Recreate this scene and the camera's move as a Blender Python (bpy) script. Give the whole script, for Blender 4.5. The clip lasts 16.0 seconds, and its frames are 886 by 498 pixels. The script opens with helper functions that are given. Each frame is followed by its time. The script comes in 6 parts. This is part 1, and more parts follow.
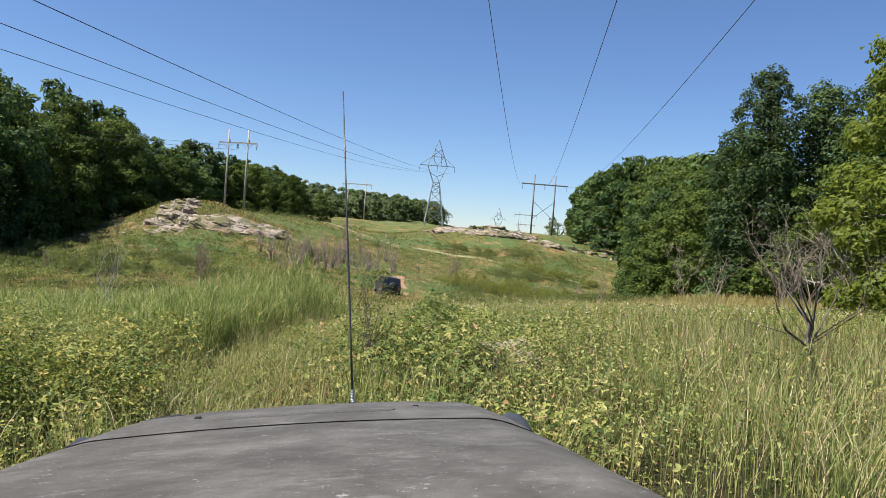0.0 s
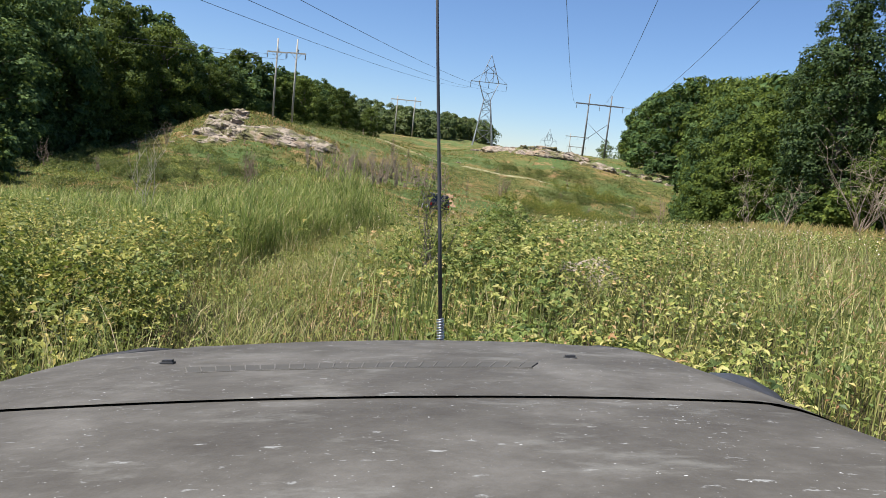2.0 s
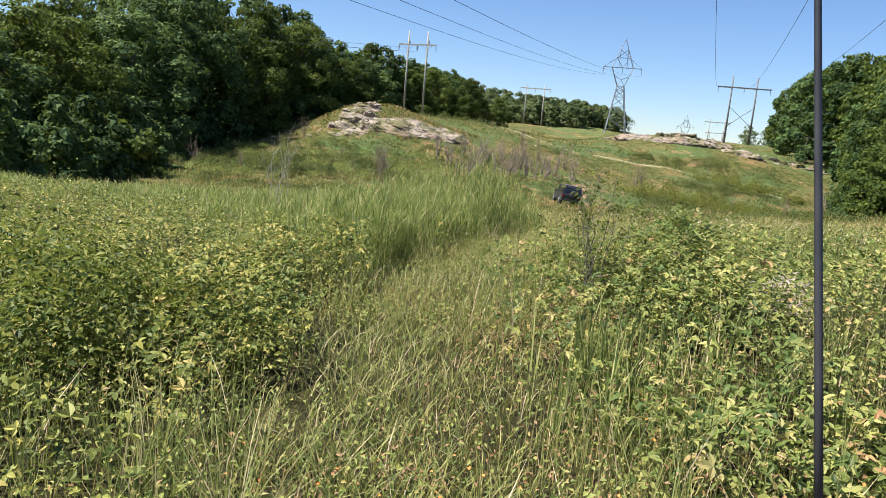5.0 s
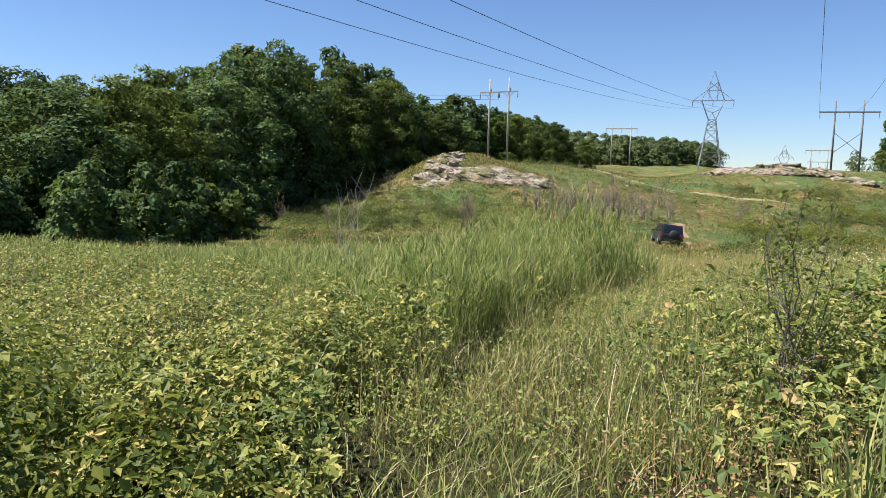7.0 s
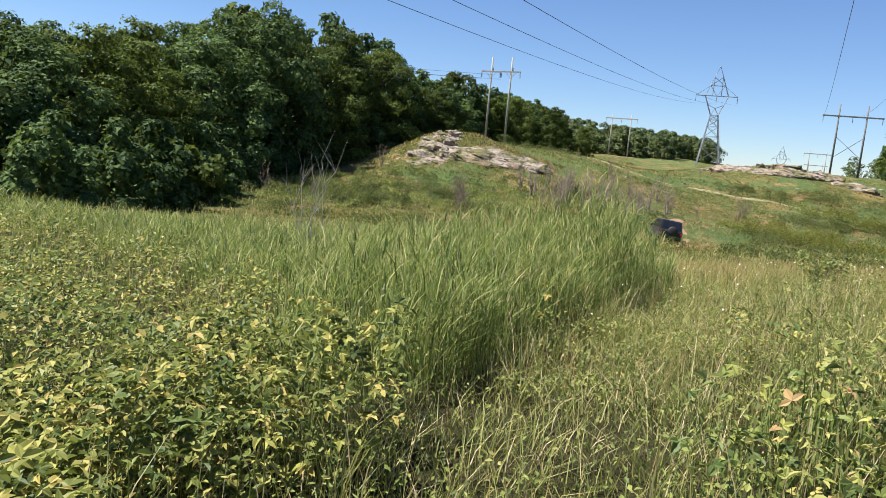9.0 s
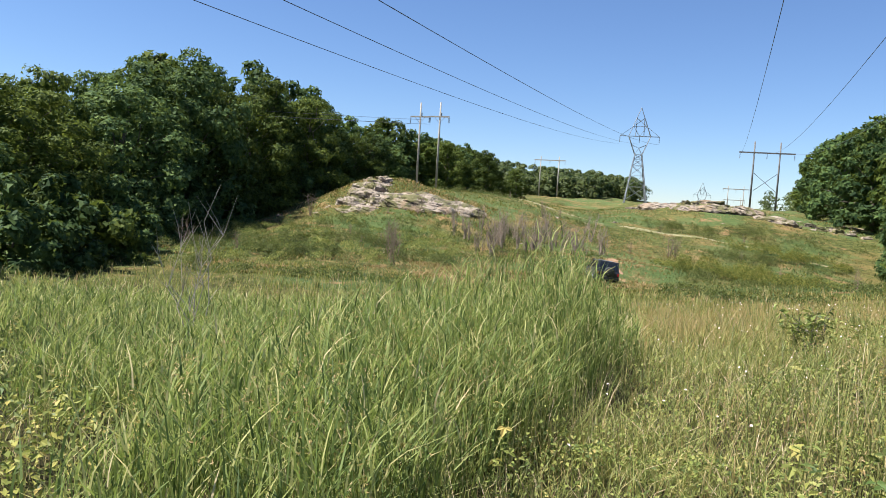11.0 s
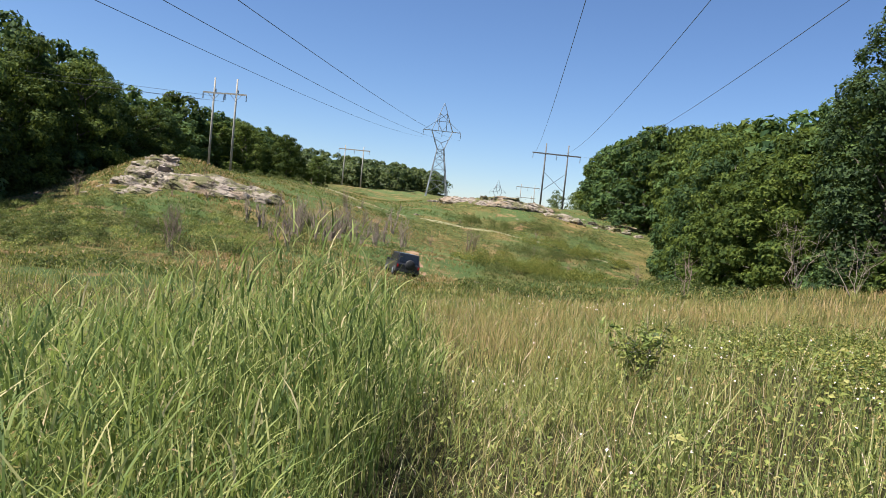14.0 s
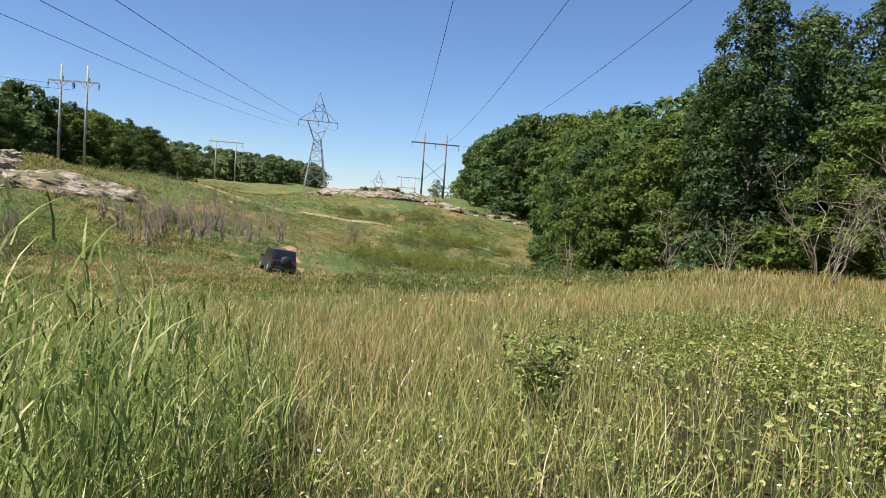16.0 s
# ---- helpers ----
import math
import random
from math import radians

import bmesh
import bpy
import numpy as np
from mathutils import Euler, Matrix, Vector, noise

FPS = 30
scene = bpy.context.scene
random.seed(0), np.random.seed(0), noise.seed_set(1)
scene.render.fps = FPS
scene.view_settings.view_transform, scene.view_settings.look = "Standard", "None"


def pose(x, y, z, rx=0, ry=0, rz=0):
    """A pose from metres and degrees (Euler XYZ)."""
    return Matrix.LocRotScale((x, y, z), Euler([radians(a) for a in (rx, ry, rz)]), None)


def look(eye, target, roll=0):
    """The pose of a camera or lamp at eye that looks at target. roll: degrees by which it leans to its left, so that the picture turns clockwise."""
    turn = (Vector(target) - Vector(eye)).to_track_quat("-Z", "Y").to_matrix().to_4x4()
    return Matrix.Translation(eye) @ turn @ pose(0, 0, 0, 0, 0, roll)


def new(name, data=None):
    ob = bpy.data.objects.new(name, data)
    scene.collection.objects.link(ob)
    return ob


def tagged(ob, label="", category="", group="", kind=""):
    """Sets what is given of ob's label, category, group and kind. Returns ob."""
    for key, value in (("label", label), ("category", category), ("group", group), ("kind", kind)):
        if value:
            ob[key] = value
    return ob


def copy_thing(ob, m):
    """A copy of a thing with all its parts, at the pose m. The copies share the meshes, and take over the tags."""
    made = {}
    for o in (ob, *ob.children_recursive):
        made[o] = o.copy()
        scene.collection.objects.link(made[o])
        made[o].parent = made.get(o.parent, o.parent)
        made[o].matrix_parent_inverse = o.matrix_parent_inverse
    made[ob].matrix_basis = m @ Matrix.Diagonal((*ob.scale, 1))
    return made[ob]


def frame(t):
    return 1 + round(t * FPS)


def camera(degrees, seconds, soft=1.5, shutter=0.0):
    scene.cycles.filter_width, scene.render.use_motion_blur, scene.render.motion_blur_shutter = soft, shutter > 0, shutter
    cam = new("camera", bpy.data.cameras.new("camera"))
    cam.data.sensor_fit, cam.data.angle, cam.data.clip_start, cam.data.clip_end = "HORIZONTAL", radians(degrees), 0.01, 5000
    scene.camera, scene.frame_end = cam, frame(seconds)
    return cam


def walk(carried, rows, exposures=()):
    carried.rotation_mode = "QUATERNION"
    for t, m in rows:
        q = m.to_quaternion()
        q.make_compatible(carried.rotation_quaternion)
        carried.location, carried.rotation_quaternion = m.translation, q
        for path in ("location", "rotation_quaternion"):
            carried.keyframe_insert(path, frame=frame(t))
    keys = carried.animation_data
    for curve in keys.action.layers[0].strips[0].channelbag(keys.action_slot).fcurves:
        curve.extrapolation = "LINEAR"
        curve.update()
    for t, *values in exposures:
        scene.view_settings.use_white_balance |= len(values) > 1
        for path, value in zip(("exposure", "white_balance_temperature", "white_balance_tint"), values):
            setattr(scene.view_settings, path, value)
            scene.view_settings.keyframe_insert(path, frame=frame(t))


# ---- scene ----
cam = camera(64.29, 16.0, soft=0.45)
PATH = [
    (0.0, look((0.032, -0.001, 1.547), (0.139, 9.997, 1.375), 4.33)),
    (0.5, look((-0.085, 0.344, 1.455), (-0.143, 10.332, 0.956), 6.91)),
    (1.0, look((-0.156, 0.827, 1.312), (-0.416, 10.770, 0.281), 8.39)),
    (1.5, look((-0.218, 1.167, 1.266), (-0.566, 11.096, 0.129), 7.31)),
    (2.0, look((-0.267, 1.525, 1.226), (-0.699, 11.424, -0.122), 6.03)),
    (2.5, look((-0.333, 1.816, 1.207), (-0.877, 11.693, -0.259), 5.46)),
    (3.0, look((-0.401, 1.997, 1.200), (-1.152, 11.845, -0.367), 5.42)),
    (3.5, look((-0.468, 2.133, 1.201), (-1.434, 11.947, -0.461), 6.08)),
    (4.0, look((-0.540, 2.257, 1.205), (-1.748, 12.032, -0.521), 6.53)),
    (4.5, look((-0.624, 2.445, 1.212), (-2.217, 12.169, -0.493), 6.02)),
    (5.0, look((-0.693, 2.682, 1.282), (-2.868, 12.300, -0.381), 5.10)),
    (5.2, look((-0.784, 2.797, 1.292), (-3.201, 12.381, -0.222), 5.75)),
    (7.3, look((-1.409, 5.236, 1.020), (-4.949, 14.530, -0.027), 1.59)),
    (7.5, look((-1.471, 5.452, 0.991), (-4.990, 14.752, -0.076), 2.41)),
    (8.0, look((-1.623, 5.972, 0.918), (-5.067, 15.276, -0.329), 4.80)),
    (8.2, look((-1.691, 6.182, 0.924), (-5.073, 15.493, -0.444), 5.82)),
    (10.3, look((-2.391, 8.446, 1.148), (-5.297, 17.955, 0.081), 3.09)),
    (10.5, look((-2.425, 8.624, 1.149), (-5.248, 18.171, 0.205), 2.88)),
    (11.0, look((-2.508, 9.074, 1.134), (-5.000, 18.737, 0.489), 3.51)),
    (11.5, look((-2.600, 9.679, 1.092), (-4.647, 19.463, 0.805), 3.65)),
    (12.0, look((-2.585, 10.347, 1.066), (-4.204, 20.215, 1.097), 1.06)),
    (12.5, look((-2.646, 10.847, 1.036), (-3.714, 20.788, 0.838), 3.60)),
    (13.0, look((-2.635, 11.344, 1.014), (-3.242, 21.314, 0.532), 4.60)),
    (13.5, look((-2.607, 11.719, 1.022), (-2.822, 21.699, 0.425), 5.82)),
    (14.0, look((-2.543, 12.037, 1.053), (-2.285, 22.018, 0.494), 5.78)),
    (14.5, look((-2.453, 12.426, 1.074), (-1.683, 22.383, 0.547), 5.34)),
    (15.0, look((-2.354, 12.939, 1.072), (-1.162, 22.854, 0.545), 4.83)),
    (15.5, look((-2.267, 13.303, 1.056), (-0.698, 23.154, 0.343), 2.76)),
    (16.0, look((-2.184, 13.805, 1.055), (-0.282, 23.608, 0.509), 4.11)),
]
walk(cam, PATH, exposures=((0.0, 0.84, 6300, 10), (3.5, 0.9, 6300, 10), (4.5, 1.0, 6300, 10), (5.0, 1.0, 6300, 10), (8.0, 0.88, 6300, 10), (10.5, 1.02, 6300, 10), (11.5, 0.92, 6300, 10), (12.2, 0.72, 6300, 10), (12.6, 0.77, 6300, 10), (13.2, 0.85, 6300, 10), (16.0, 0.86, 6300, 10)))

# ---------------------------------------------------------------- light
SUN_ELEV, SUN_AZ = 60.0, -112.0      # azimuth from +y, clockwise seen from above
world = bpy.data.worlds.new("world")
scene.world = world
world.use_nodes = True
wn = world.node_tree
sky = wn.nodes.new("ShaderNodeTexSky")
sky.sky_type = "NISHITA"
sky.sun_disc = False
sky.sun_elevation = radians(SUN_ELEV)
sky.sun_rotation = radians(SUN_AZ)
sky.altitude = 200
sky.air_density = 1.0
sky.dust_density = 0.0
sky.ozone_density = 4.5
wn.nodes["Background"].inputs["Strength"].default_value = 0.065
tint = wn.nodes.new("ShaderNodeMix")
tint.data_type, tint.blend_type = "RGBA", "MULTIPLY"
tint.inputs["Factor"].default_value = 1.0
tint.inputs["B"].default_value = (0.93, 0.99, 1.13, 1)
wn.links.new(sky.outputs[0], tint.inputs["A"])
wn.links.new(tint.outputs["Result"], wn.nodes["Background"].inputs["Color"])
sun_data = bpy.data.lights.new("sun", "SUN")
sun_data.energy = 6.0
sun_data.angle = radians(0.53)
sun_data.color = (1.0, 0.95, 0.87)
sun = new("sun", sun_data)
sx, sy = math.sin(radians(SUN_AZ)), math.cos(radians(SUN_AZ))
ce = math.cos(radians(SUN_ELEV))
sun.matrix_world = look((sx * ce * 300, sy * ce * 300, 300 * math.sin(radians(SUN_ELEV))), (0, 0, 0))

# ---------------------------------------------------------------- materials


def nodes_of(name):
    m = bpy.data.materials.new(name)
    m.use_nodes = True
    return m, m.node_tree.nodes, m.node_tree.links


def noise_node(n, l, scale, detail=4.0, rough=0.55, coord="Object"):
    tc = n.new("ShaderNodeTexCoord")
    t = n.new("ShaderNodeTexNoise")
    t.inputs["Scale"].default_value = scale
    t.inputs["Detail"].default_value = detail
    t.inputs["Roughness"].default_value = rough
    l.new(tc.outputs[coord], t.inputs["Vector"])
    return t.outputs["Fac"]


def world_noise(n, l, scale, detail=4.0, rough=0.55):
    g = n.new("ShaderNodeNewGeometry")
    t = n.new("ShaderNodeTexNoise")
    t.inputs["Scale"].default_value = scale
    t.inputs["Detail"].default_value = detail
    t.inputs["Roughness"].default_value = rough
    l.new(g.outputs["Position"], t.inputs["Vector"])
    return t.outputs["Fac"]


def ramp(n, l, fac, stops):
    r = n.new("ShaderNodeValToRGB")
    while len(r.color_ramp.elements) < len(stops):
        r.color_ramp.elements.new(0.5)
    for e, (p, c) in zip(r.color_ramp.elements, stops):
        e.position, e.color = p, (*c, 1)
    l.new(fac, r.inputs["Fac"])
    return r.outputs["Color"]


def mix_col(n, l, fac, a, b, blend="MIX"):
    m = n.new("ShaderNodeMix")
    m.data_type, m.blend_type = "RGBA", blend
    for sock, v in ((m.inputs["Factor"], fac), (m.inputs["A"], a), (m.inputs["B"], b)):
        if isinstance(v, (int, float)):
            sock.default_value = v
        elif isinstance(v, tuple):
            sock.default_value = (*v, 1)
        else:
            l.new(v, sock)
    return m.outputs["Result"]


def bump_to(n, l, height, strength, distance, target):
    b = n.new("ShaderNodeBump")
    b.inputs["Strength"].default_value = strength
    b.inputs["Distance"].default_value = distance
    l.new(height, b.inputs["Height"])
    l.new(b.outputs["Normal"], target)


def leafy(name, stops, patch=None, patch_scale=0.08, through_light=0.35, rough=0.55, per="island", gloss=0.25, warm=1.2):
    """Foliage: colour from a random value per leaf (or per plant), a patchy second tint, some light through the blade."""
    m, n, l = nodes_of(name)
    p = n["Principled BSDF"]
    stops = [(f, (c[0] * warm, c[1] * 0.98, c[2])) for f, c in stops]
    g = n.new("ShaderNodeNewGeometry")
    o = n.new("ShaderNodeObjectInfo")
    col = ramp(n, l, g.outputs["Random Per Island"], stops)
    if per == "both":
        hsv = n.new("ShaderNodeHueSaturation")
        mr = n.new("ShaderNodeMapRange")
        mr.inputs["To Min"].default_value, mr.inputs["To Max"].default_value = 0.62, 1.35
        l.new(o.outputs["Random"], mr.inputs["Value"])
        l.new(mr.outputs["Result"], hsv.inputs["Value"])
        mh = n.new("ShaderNodeMapRange")
        mh.inputs["To Min"].default_value, mh.inputs["To Max"].default_value = 0.512, 0.492
        l.new(o.outputs["Random"], mh.inputs["Value"])
        l.new(mh.outputs["Result"], hsv.inputs["Hue"])
        l.new(col, hsv.inputs["Color"])
        col = hsv.outputs["Color"]
    if patch:
        f = ramp(n, l, world_noise(n, l, patch_scale, 3), [(0.5, (0, 0, 0)), (0.66, (1, 1, 1))])
        col = mix_col(n, l, f, col, mix_col(n, l, 0.75, col, patch))
    l.new(col, p.inputs["Base Color"])
    p.inputs["Roughness"].default_value = rough
    p.inputs["Specular IOR Level"].default_value = gloss
    tr = n.new("ShaderNodeBsdfTranslucent")
    l.new(mix_col(n, l, 0.4, col, (0.27, 0.33, 0.05), "MIX"), tr.inputs["Color"])
    mx = n.new("ShaderNodeMixShader")
    mx.inputs["Fac"].default_value = through_light
    l.new(p.outputs[0], mx.inputs[1])
    l.new(tr.outputs[0], mx.inputs[2])
    l.new(mx.outputs[0], n["Material Output"].inputs["Surface"])
    return m


def plain(name, stops, scale=3.0, rough=0.7, metal=0.0, bump=0.0, bump_scale=30.0, coord="Object", spec=0.4):
    m, n, l = nodes_of(name)
    p = n["Principled BSDF"]
    l.new(ramp(n, l, noise_node(n, l, scale, 6, 0.6, coord), stops), p.inputs["Base Color"])
    p.inputs["Roughness"].default_value, p.inputs["Metallic"].default_value = rough, metal
    p.inputs["Specular IOR Level"].default_value = spec
    if bump:
        bump_to(n, l, noise_node(n, l, bump_scale, 5, 0.6, coord), bump, 0.05, p.inputs["Normal"])
    return m


M_LEAF_DARK = leafy("leaf_dark", [(0.0, (0.024, 0.052, 0.02)), (0.5, (0.058, 0.1, 0.031)), (1.0, (0.115, 0.17, 0.05))], per="both", gloss=0.12, rough=0.7, warm=1.0, through_light=0.24)
M_LEAF_MID = leafy("leaf_mid", [(0.0, (0.0189, 0.0418, 0.0092)), (0.5, (0.0473, 0.0826, 0.0156)), (1.0, (0.0945, 0.1381, 0.0258))], per="both", gloss=0.12, rough=0.7, warm=1.16, through_light=0.28)
M_LEAF_BRIGHT = leafy("leaf_bright", [(0.0, (0.0648, 0.1125, 0.012)), (0.5, (0.1008, 0.15, 0.016)), (1.0, (0.144, 0.195, 0.024))], per="both", through_light=0.45)
M_LEAF_DEEP = leafy("leaf_deep", [(0.0, (0.0168, 0.0372, 0.0138)), (0.5, (0.0408, 0.072, 0.023)), (1.0, (0.0864, 0.1296, 0.0391))], per="both", gloss=0.14, rough=0.65, warm=1.05, through_light=0.2)
M_NEEDLE = leafy("needles", [(0.0, (0.018, 0.035, 0.012)), (1.0, (0.045, 0.07, 0.02))], per="both", through_light=0.1)
M_FAR_WOOD = leafy("far_woods", [(0.0, (0.025, 0.05, 0.014)), (0.5, (0.05, 0.088, 0.02)), (1.0, (0.1, 0.14, 0.033))], patch=(0.02, 0.045, 0.014), patch_scale=0.09, through_light=0.2)
M_GRASS = leafy("grass", [(0.0, (0.0609, 0.1021, 0.0264)), (0.35, (0.1583, 0.2269, 0.0555)), (0.7, (0.2922, 0.3517, 0.0991)), (0.95, (0.4627, 0.4538, 0.185)), (1.0, (0.6696, 0.5673, 0.3966))], warm=1.18, through_light=0.38, patch=(0.34, 0.32, 0.11), patch_scale=0.13, gloss=0.35)
M_HILL = leafy("hill_grass", [(0.0, (0.0485, 0.0676, 0.0169)), (0.4, (0.1062, 0.1243, 0.0288)), (0.85, (0.1788, 0.1712, 0.0418)), (1.0, (0.3, 0.2072, 0.0895))], warm=1.1, through_light=0.34, patch=(0.04, 0.085, 0.028), patch_scale=0.14, gloss=0.2)
M_HILL_LUSH = leafy("lush_hill_grass", [(0.0, (0.0344, 0.0693, 0.0252)), (0.5, (0.0746, 0.1226, 0.0402)), (1.0, (0.1377, 0.1812, 0.0574))], warm=1.0, through_light=0.3, gloss=0.2)
M_HILL_DRY = leafy("dry_hill_grass", [(0.0, (0.18, 0.129, 0.051)), (0.5, (0.297, 0.1978, 0.085)), (1.0, (0.396, 0.2838, 0.1445))], warm=1.03, through_light=0.3, gloss=0.2)
M_BANK = leafy("bank_leaf", [(0.0, (0.0322, 0.057, 0.013)), (0.4, (0.0966, 0.138, 0.025)), (0.8, (0.184, 0.23, 0.045)), (1.0, (0.2852, 0.2944, 0.08))], gloss=0.15, through_light=0.26)
M_GOLD = leafy("dry_grass", [(0.0, (0.24, 0.26, 0.07)), (0.3, (0.38, 0.32, 0.11)), (0.7, (0.52, 0.37, 0.16)), (1.0, (0.6, 0.44, 0.25))], warm=1.03, through_light=0.46, patch=(0.3, 0.32, 0.09), patch_scale=0.35, gloss=0.25)
M_REED = leafy("reed_blade", warm=1.12, through_light=0.44, stops=[(0.0, (0.0541, 0.0991, 0.0322)), (0.4, (0.1516, 0.2313, 0.0633)), (0.8, (0.3141, 0.3856, 0.1265)), (0.95, (0.4549, 0.4737, 0.207)), (1.0, (0.6065, 0.5508, 0.322))], gloss=0.14, rough=0.55)
M_BRAMBLE = leafy("bramble_leaf", [(0.0, (0.0353, 0.0653, 0.0226)), (0.3, (0.1296, 0.1851, 0.048)), (0.65, (0.2432, 0.2968, 0.076)), (0.93, (0.3749, 0.3927, 0.1396)), (0.97, (0.4053, 0.3447, 0.1524)), (1.0, (0.33, 0.215, 0.1))], gloss=0.16, rough=0.5, warm=1.15, through_light=0.3, patch=(0.1, 0.16, 0.045), patch_scale=1.1)
M_THICKET = leafy("thicket_leaf", [(0.0, (0.0444, 0.077, 0.0238)), (0.4, (0.1481, 0.2054, 0.0505)), (0.8, (0.3064, 0.3544, 0.0916)), (1.0, (0.4051, 0.378, 0.1241))], gloss=0.18, rough=0.5, warm=1.2, through_light=0.28, patch=(0.09, 0.14, 0.04), patch_scale=0.8)
M_WEED = leafy("weed_leaf", [(0.0, (0.0513, 0.0926, 0.0257)), (0.5, (0.1612, 0.2313, 0.0541)), (0.9, (0.245, 0.3067, 0.0847)), (1.0, (0.3207, 0.313, 0.1163))], gloss=0.2, through_light=0.26)
M_SCRUB = leafy("scrub_leaf", [(0.0, (0.024, 0.0451, 0.0126)), (0.5, (0.06, 0.0984, 0.0234)), (0.9, (0.128, 0.1722, 0.0405)), (1.0, (0.224, 0.1968, 0.081))], gloss=0.25, through_light=0.26)
M_TUFT = leafy("tuft_blade", warm=1.18, through_light=0.36, stops=[(0.0, (0.062, 0.1047, 0.0283)), (0.4, (0.1916, 0.2644, 0.0709)), (0.85, (0.3607, 0.3966, 0.1546)), (1.0, (0.62, 0.5508, 0.3864))], gloss=0.3)
M_DARKLEAF = leafy("broad_leaf", [(0.0, (0.0375, 0.0728, 0.016)), (0.6, (0.0938, 0.14, 0.026)), (1.0, (0.2, 0.2352, 0.045))], gloss=0.18)
M_RUST = leafy("rusty_leaf", [(0.0, (0.22, 0.12, 0.06)), (0.5, (0.34, 0.2, 0.1)), (1.0, (0.44, 0.3, 0.16))], warm=1.05)
M_PETAL = leafy("petal", [(0.0, (0.8, 0.8, 0.74)), (1.0, (0.85, 0.84, 0.8))], through_light=0.2)
M_ORANGE = leafy("orange_petal", [(0.0, (0.75, 0.22, 0.05)), (1.0, (0.8, 0.33, 0.08))], through_light=0.2)
M_BARK = plain("bark", [(0.3, (0.07, 0.055, 0.04)), (0.7, (0.19, 0.16, 0.13))], 6, 0.9, bump=0.6)
M_DEADWOOD = plain("dead_wood", [(0.3, (0.13, 0.09, 0.06)), (0.7, (0.28, 0.21, 0.16))], 5, 0.9)
M_BRUSH = plain("grey_twigs", [(0.3, (0.17, 0.13, 0.1)), (0.7, (0.34, 0.27, 0.21))], 5, 0.9)
M_PALEWOOD = plain("pale_wood", [(0.3, (0.3, 0.26, 0.21)), (0.7, (0.5, 0.44, 0.37))], 5, 0.85)
M_POLE = plain("pole_wood", [(0.3, (0.22, 0.2, 0.17)), (0.7, (0.4, 0.37, 0.32))], 2, 0.85)
M_POLE_DARK = plain("dark_pole_wood", [(0.3, (0.09, 0.085, 0.08)), (0.7, (0.17, 0.16, 0.15))], 2, 0.85)
M_STEEL = plain("galvanised_steel", [(0.3, (0.2, 0.21, 0.22)), (0.7, (0.33, 0.34, 0.35))], 1.5, 0.5, 0.6)
M_WIRE = plain("conductor", [(0.3, (0.07, 0.07, 0.075)), (0.7, (0.12, 0.12, 0.13))], 1, 0.5, 0.5)
M_PORCELAIN = plain("insulator_glaze", [(0.3, (0.1, 0.09, 0.08)), (0.7, (0.2, 0.18, 0.16))], 4, 0.3)
M_SOIL = plain("red_soil", [(0.3, (0.15, 0.1, 0.05)), (0.5, (0.25, 0.15, 0.085)), (0.7, (0.34, 0.22, 0.14))], 1.5, 0.95, bump=0.7, bump_scale=8)
M_TRACK = plain("sandy_track", [(0.38, (0.12, 0.125, 0.04)), (0.55, (0.22, 0.2, 0.1)), (0.7, (0.33, 0.28, 0.18))], 0.9, 0.95, bump=0.5, bump_scale=6)


def rock_material():
    m, n, l = nodes_of("granite")
    p = n["Principled BSDF"]
    base = ramp(n, l, world_noise(n, l, 0.9, 7, 0.65), [(0.3, (0.1, 0.082, 0.06)), (0.5, (0.27, 0.22, 0.165)), (0.75, (0.5, 0.43, 0.34))])
    lichen = ramp(n, l, world_noise(n, l, 0.35, 4, 0.6), [(0.52, (0, 0, 0)), (0.62, (1, 1, 1))])
    base = mix_col(n, l, lichen, base, (0.25, 0.18, 0.11))
    pink = ramp(n, l, world_noise(n, l, 0.12, 2, 0.5), [(0.5, (0, 0, 0)), (0.7, (1, 1, 1))])
    base = mix_col(n, l, pink, base, mix_col(n, l, 0.5, base, (0.42, 0.32, 0.28)))
    moss = ramp(n, l, world_noise(n, l, 0.55, 6, 0.65), [(0.5, (0, 0, 0)), (0.55, (1, 1, 1))])
    base = mix_col(n, l, moss, base, (0.13, 0.12, 0.045))
    # dark seams between the beds
    g = n.new("ShaderNodeNewGeometry")
    mp = n.new("ShaderNodeMapping")
    mp.inputs["Scale"].default_value = (0.8, 0.8, 1.7)
    mp.inputs["Rotation"].default_value = (0.12, 0.2, 0.0)
    l.new(g.outputs["Position"], mp.inputs["Vector"])
    bed = n.new("ShaderNodeTexNoise")
    bed.inputs["Scale"].default_value, bed.inputs["Detail"].default_value, bed.inputs["Roughness"].default_value = 1.1, 7, 0.7
    l.new(mp.outputs["Vector"], bed.inputs["Vector"])
    seam = ramp(n, l, bed.outputs["Fac"], [(0.4, (1, 1, 1)), (0.46, (0, 0, 0))])
    base = mix_col(n, l, seam, base, (0.05, 0.04, 0.032))
    l.new(base, p.inputs["Base Color"])
    p.inputs["Roughness"].default_value = 0.9
    bump_to(n, l, bed.outputs["Fac"], 1.0, 0.5, p.inputs["Normal"])
    return m


M_ROCK = rock_material()


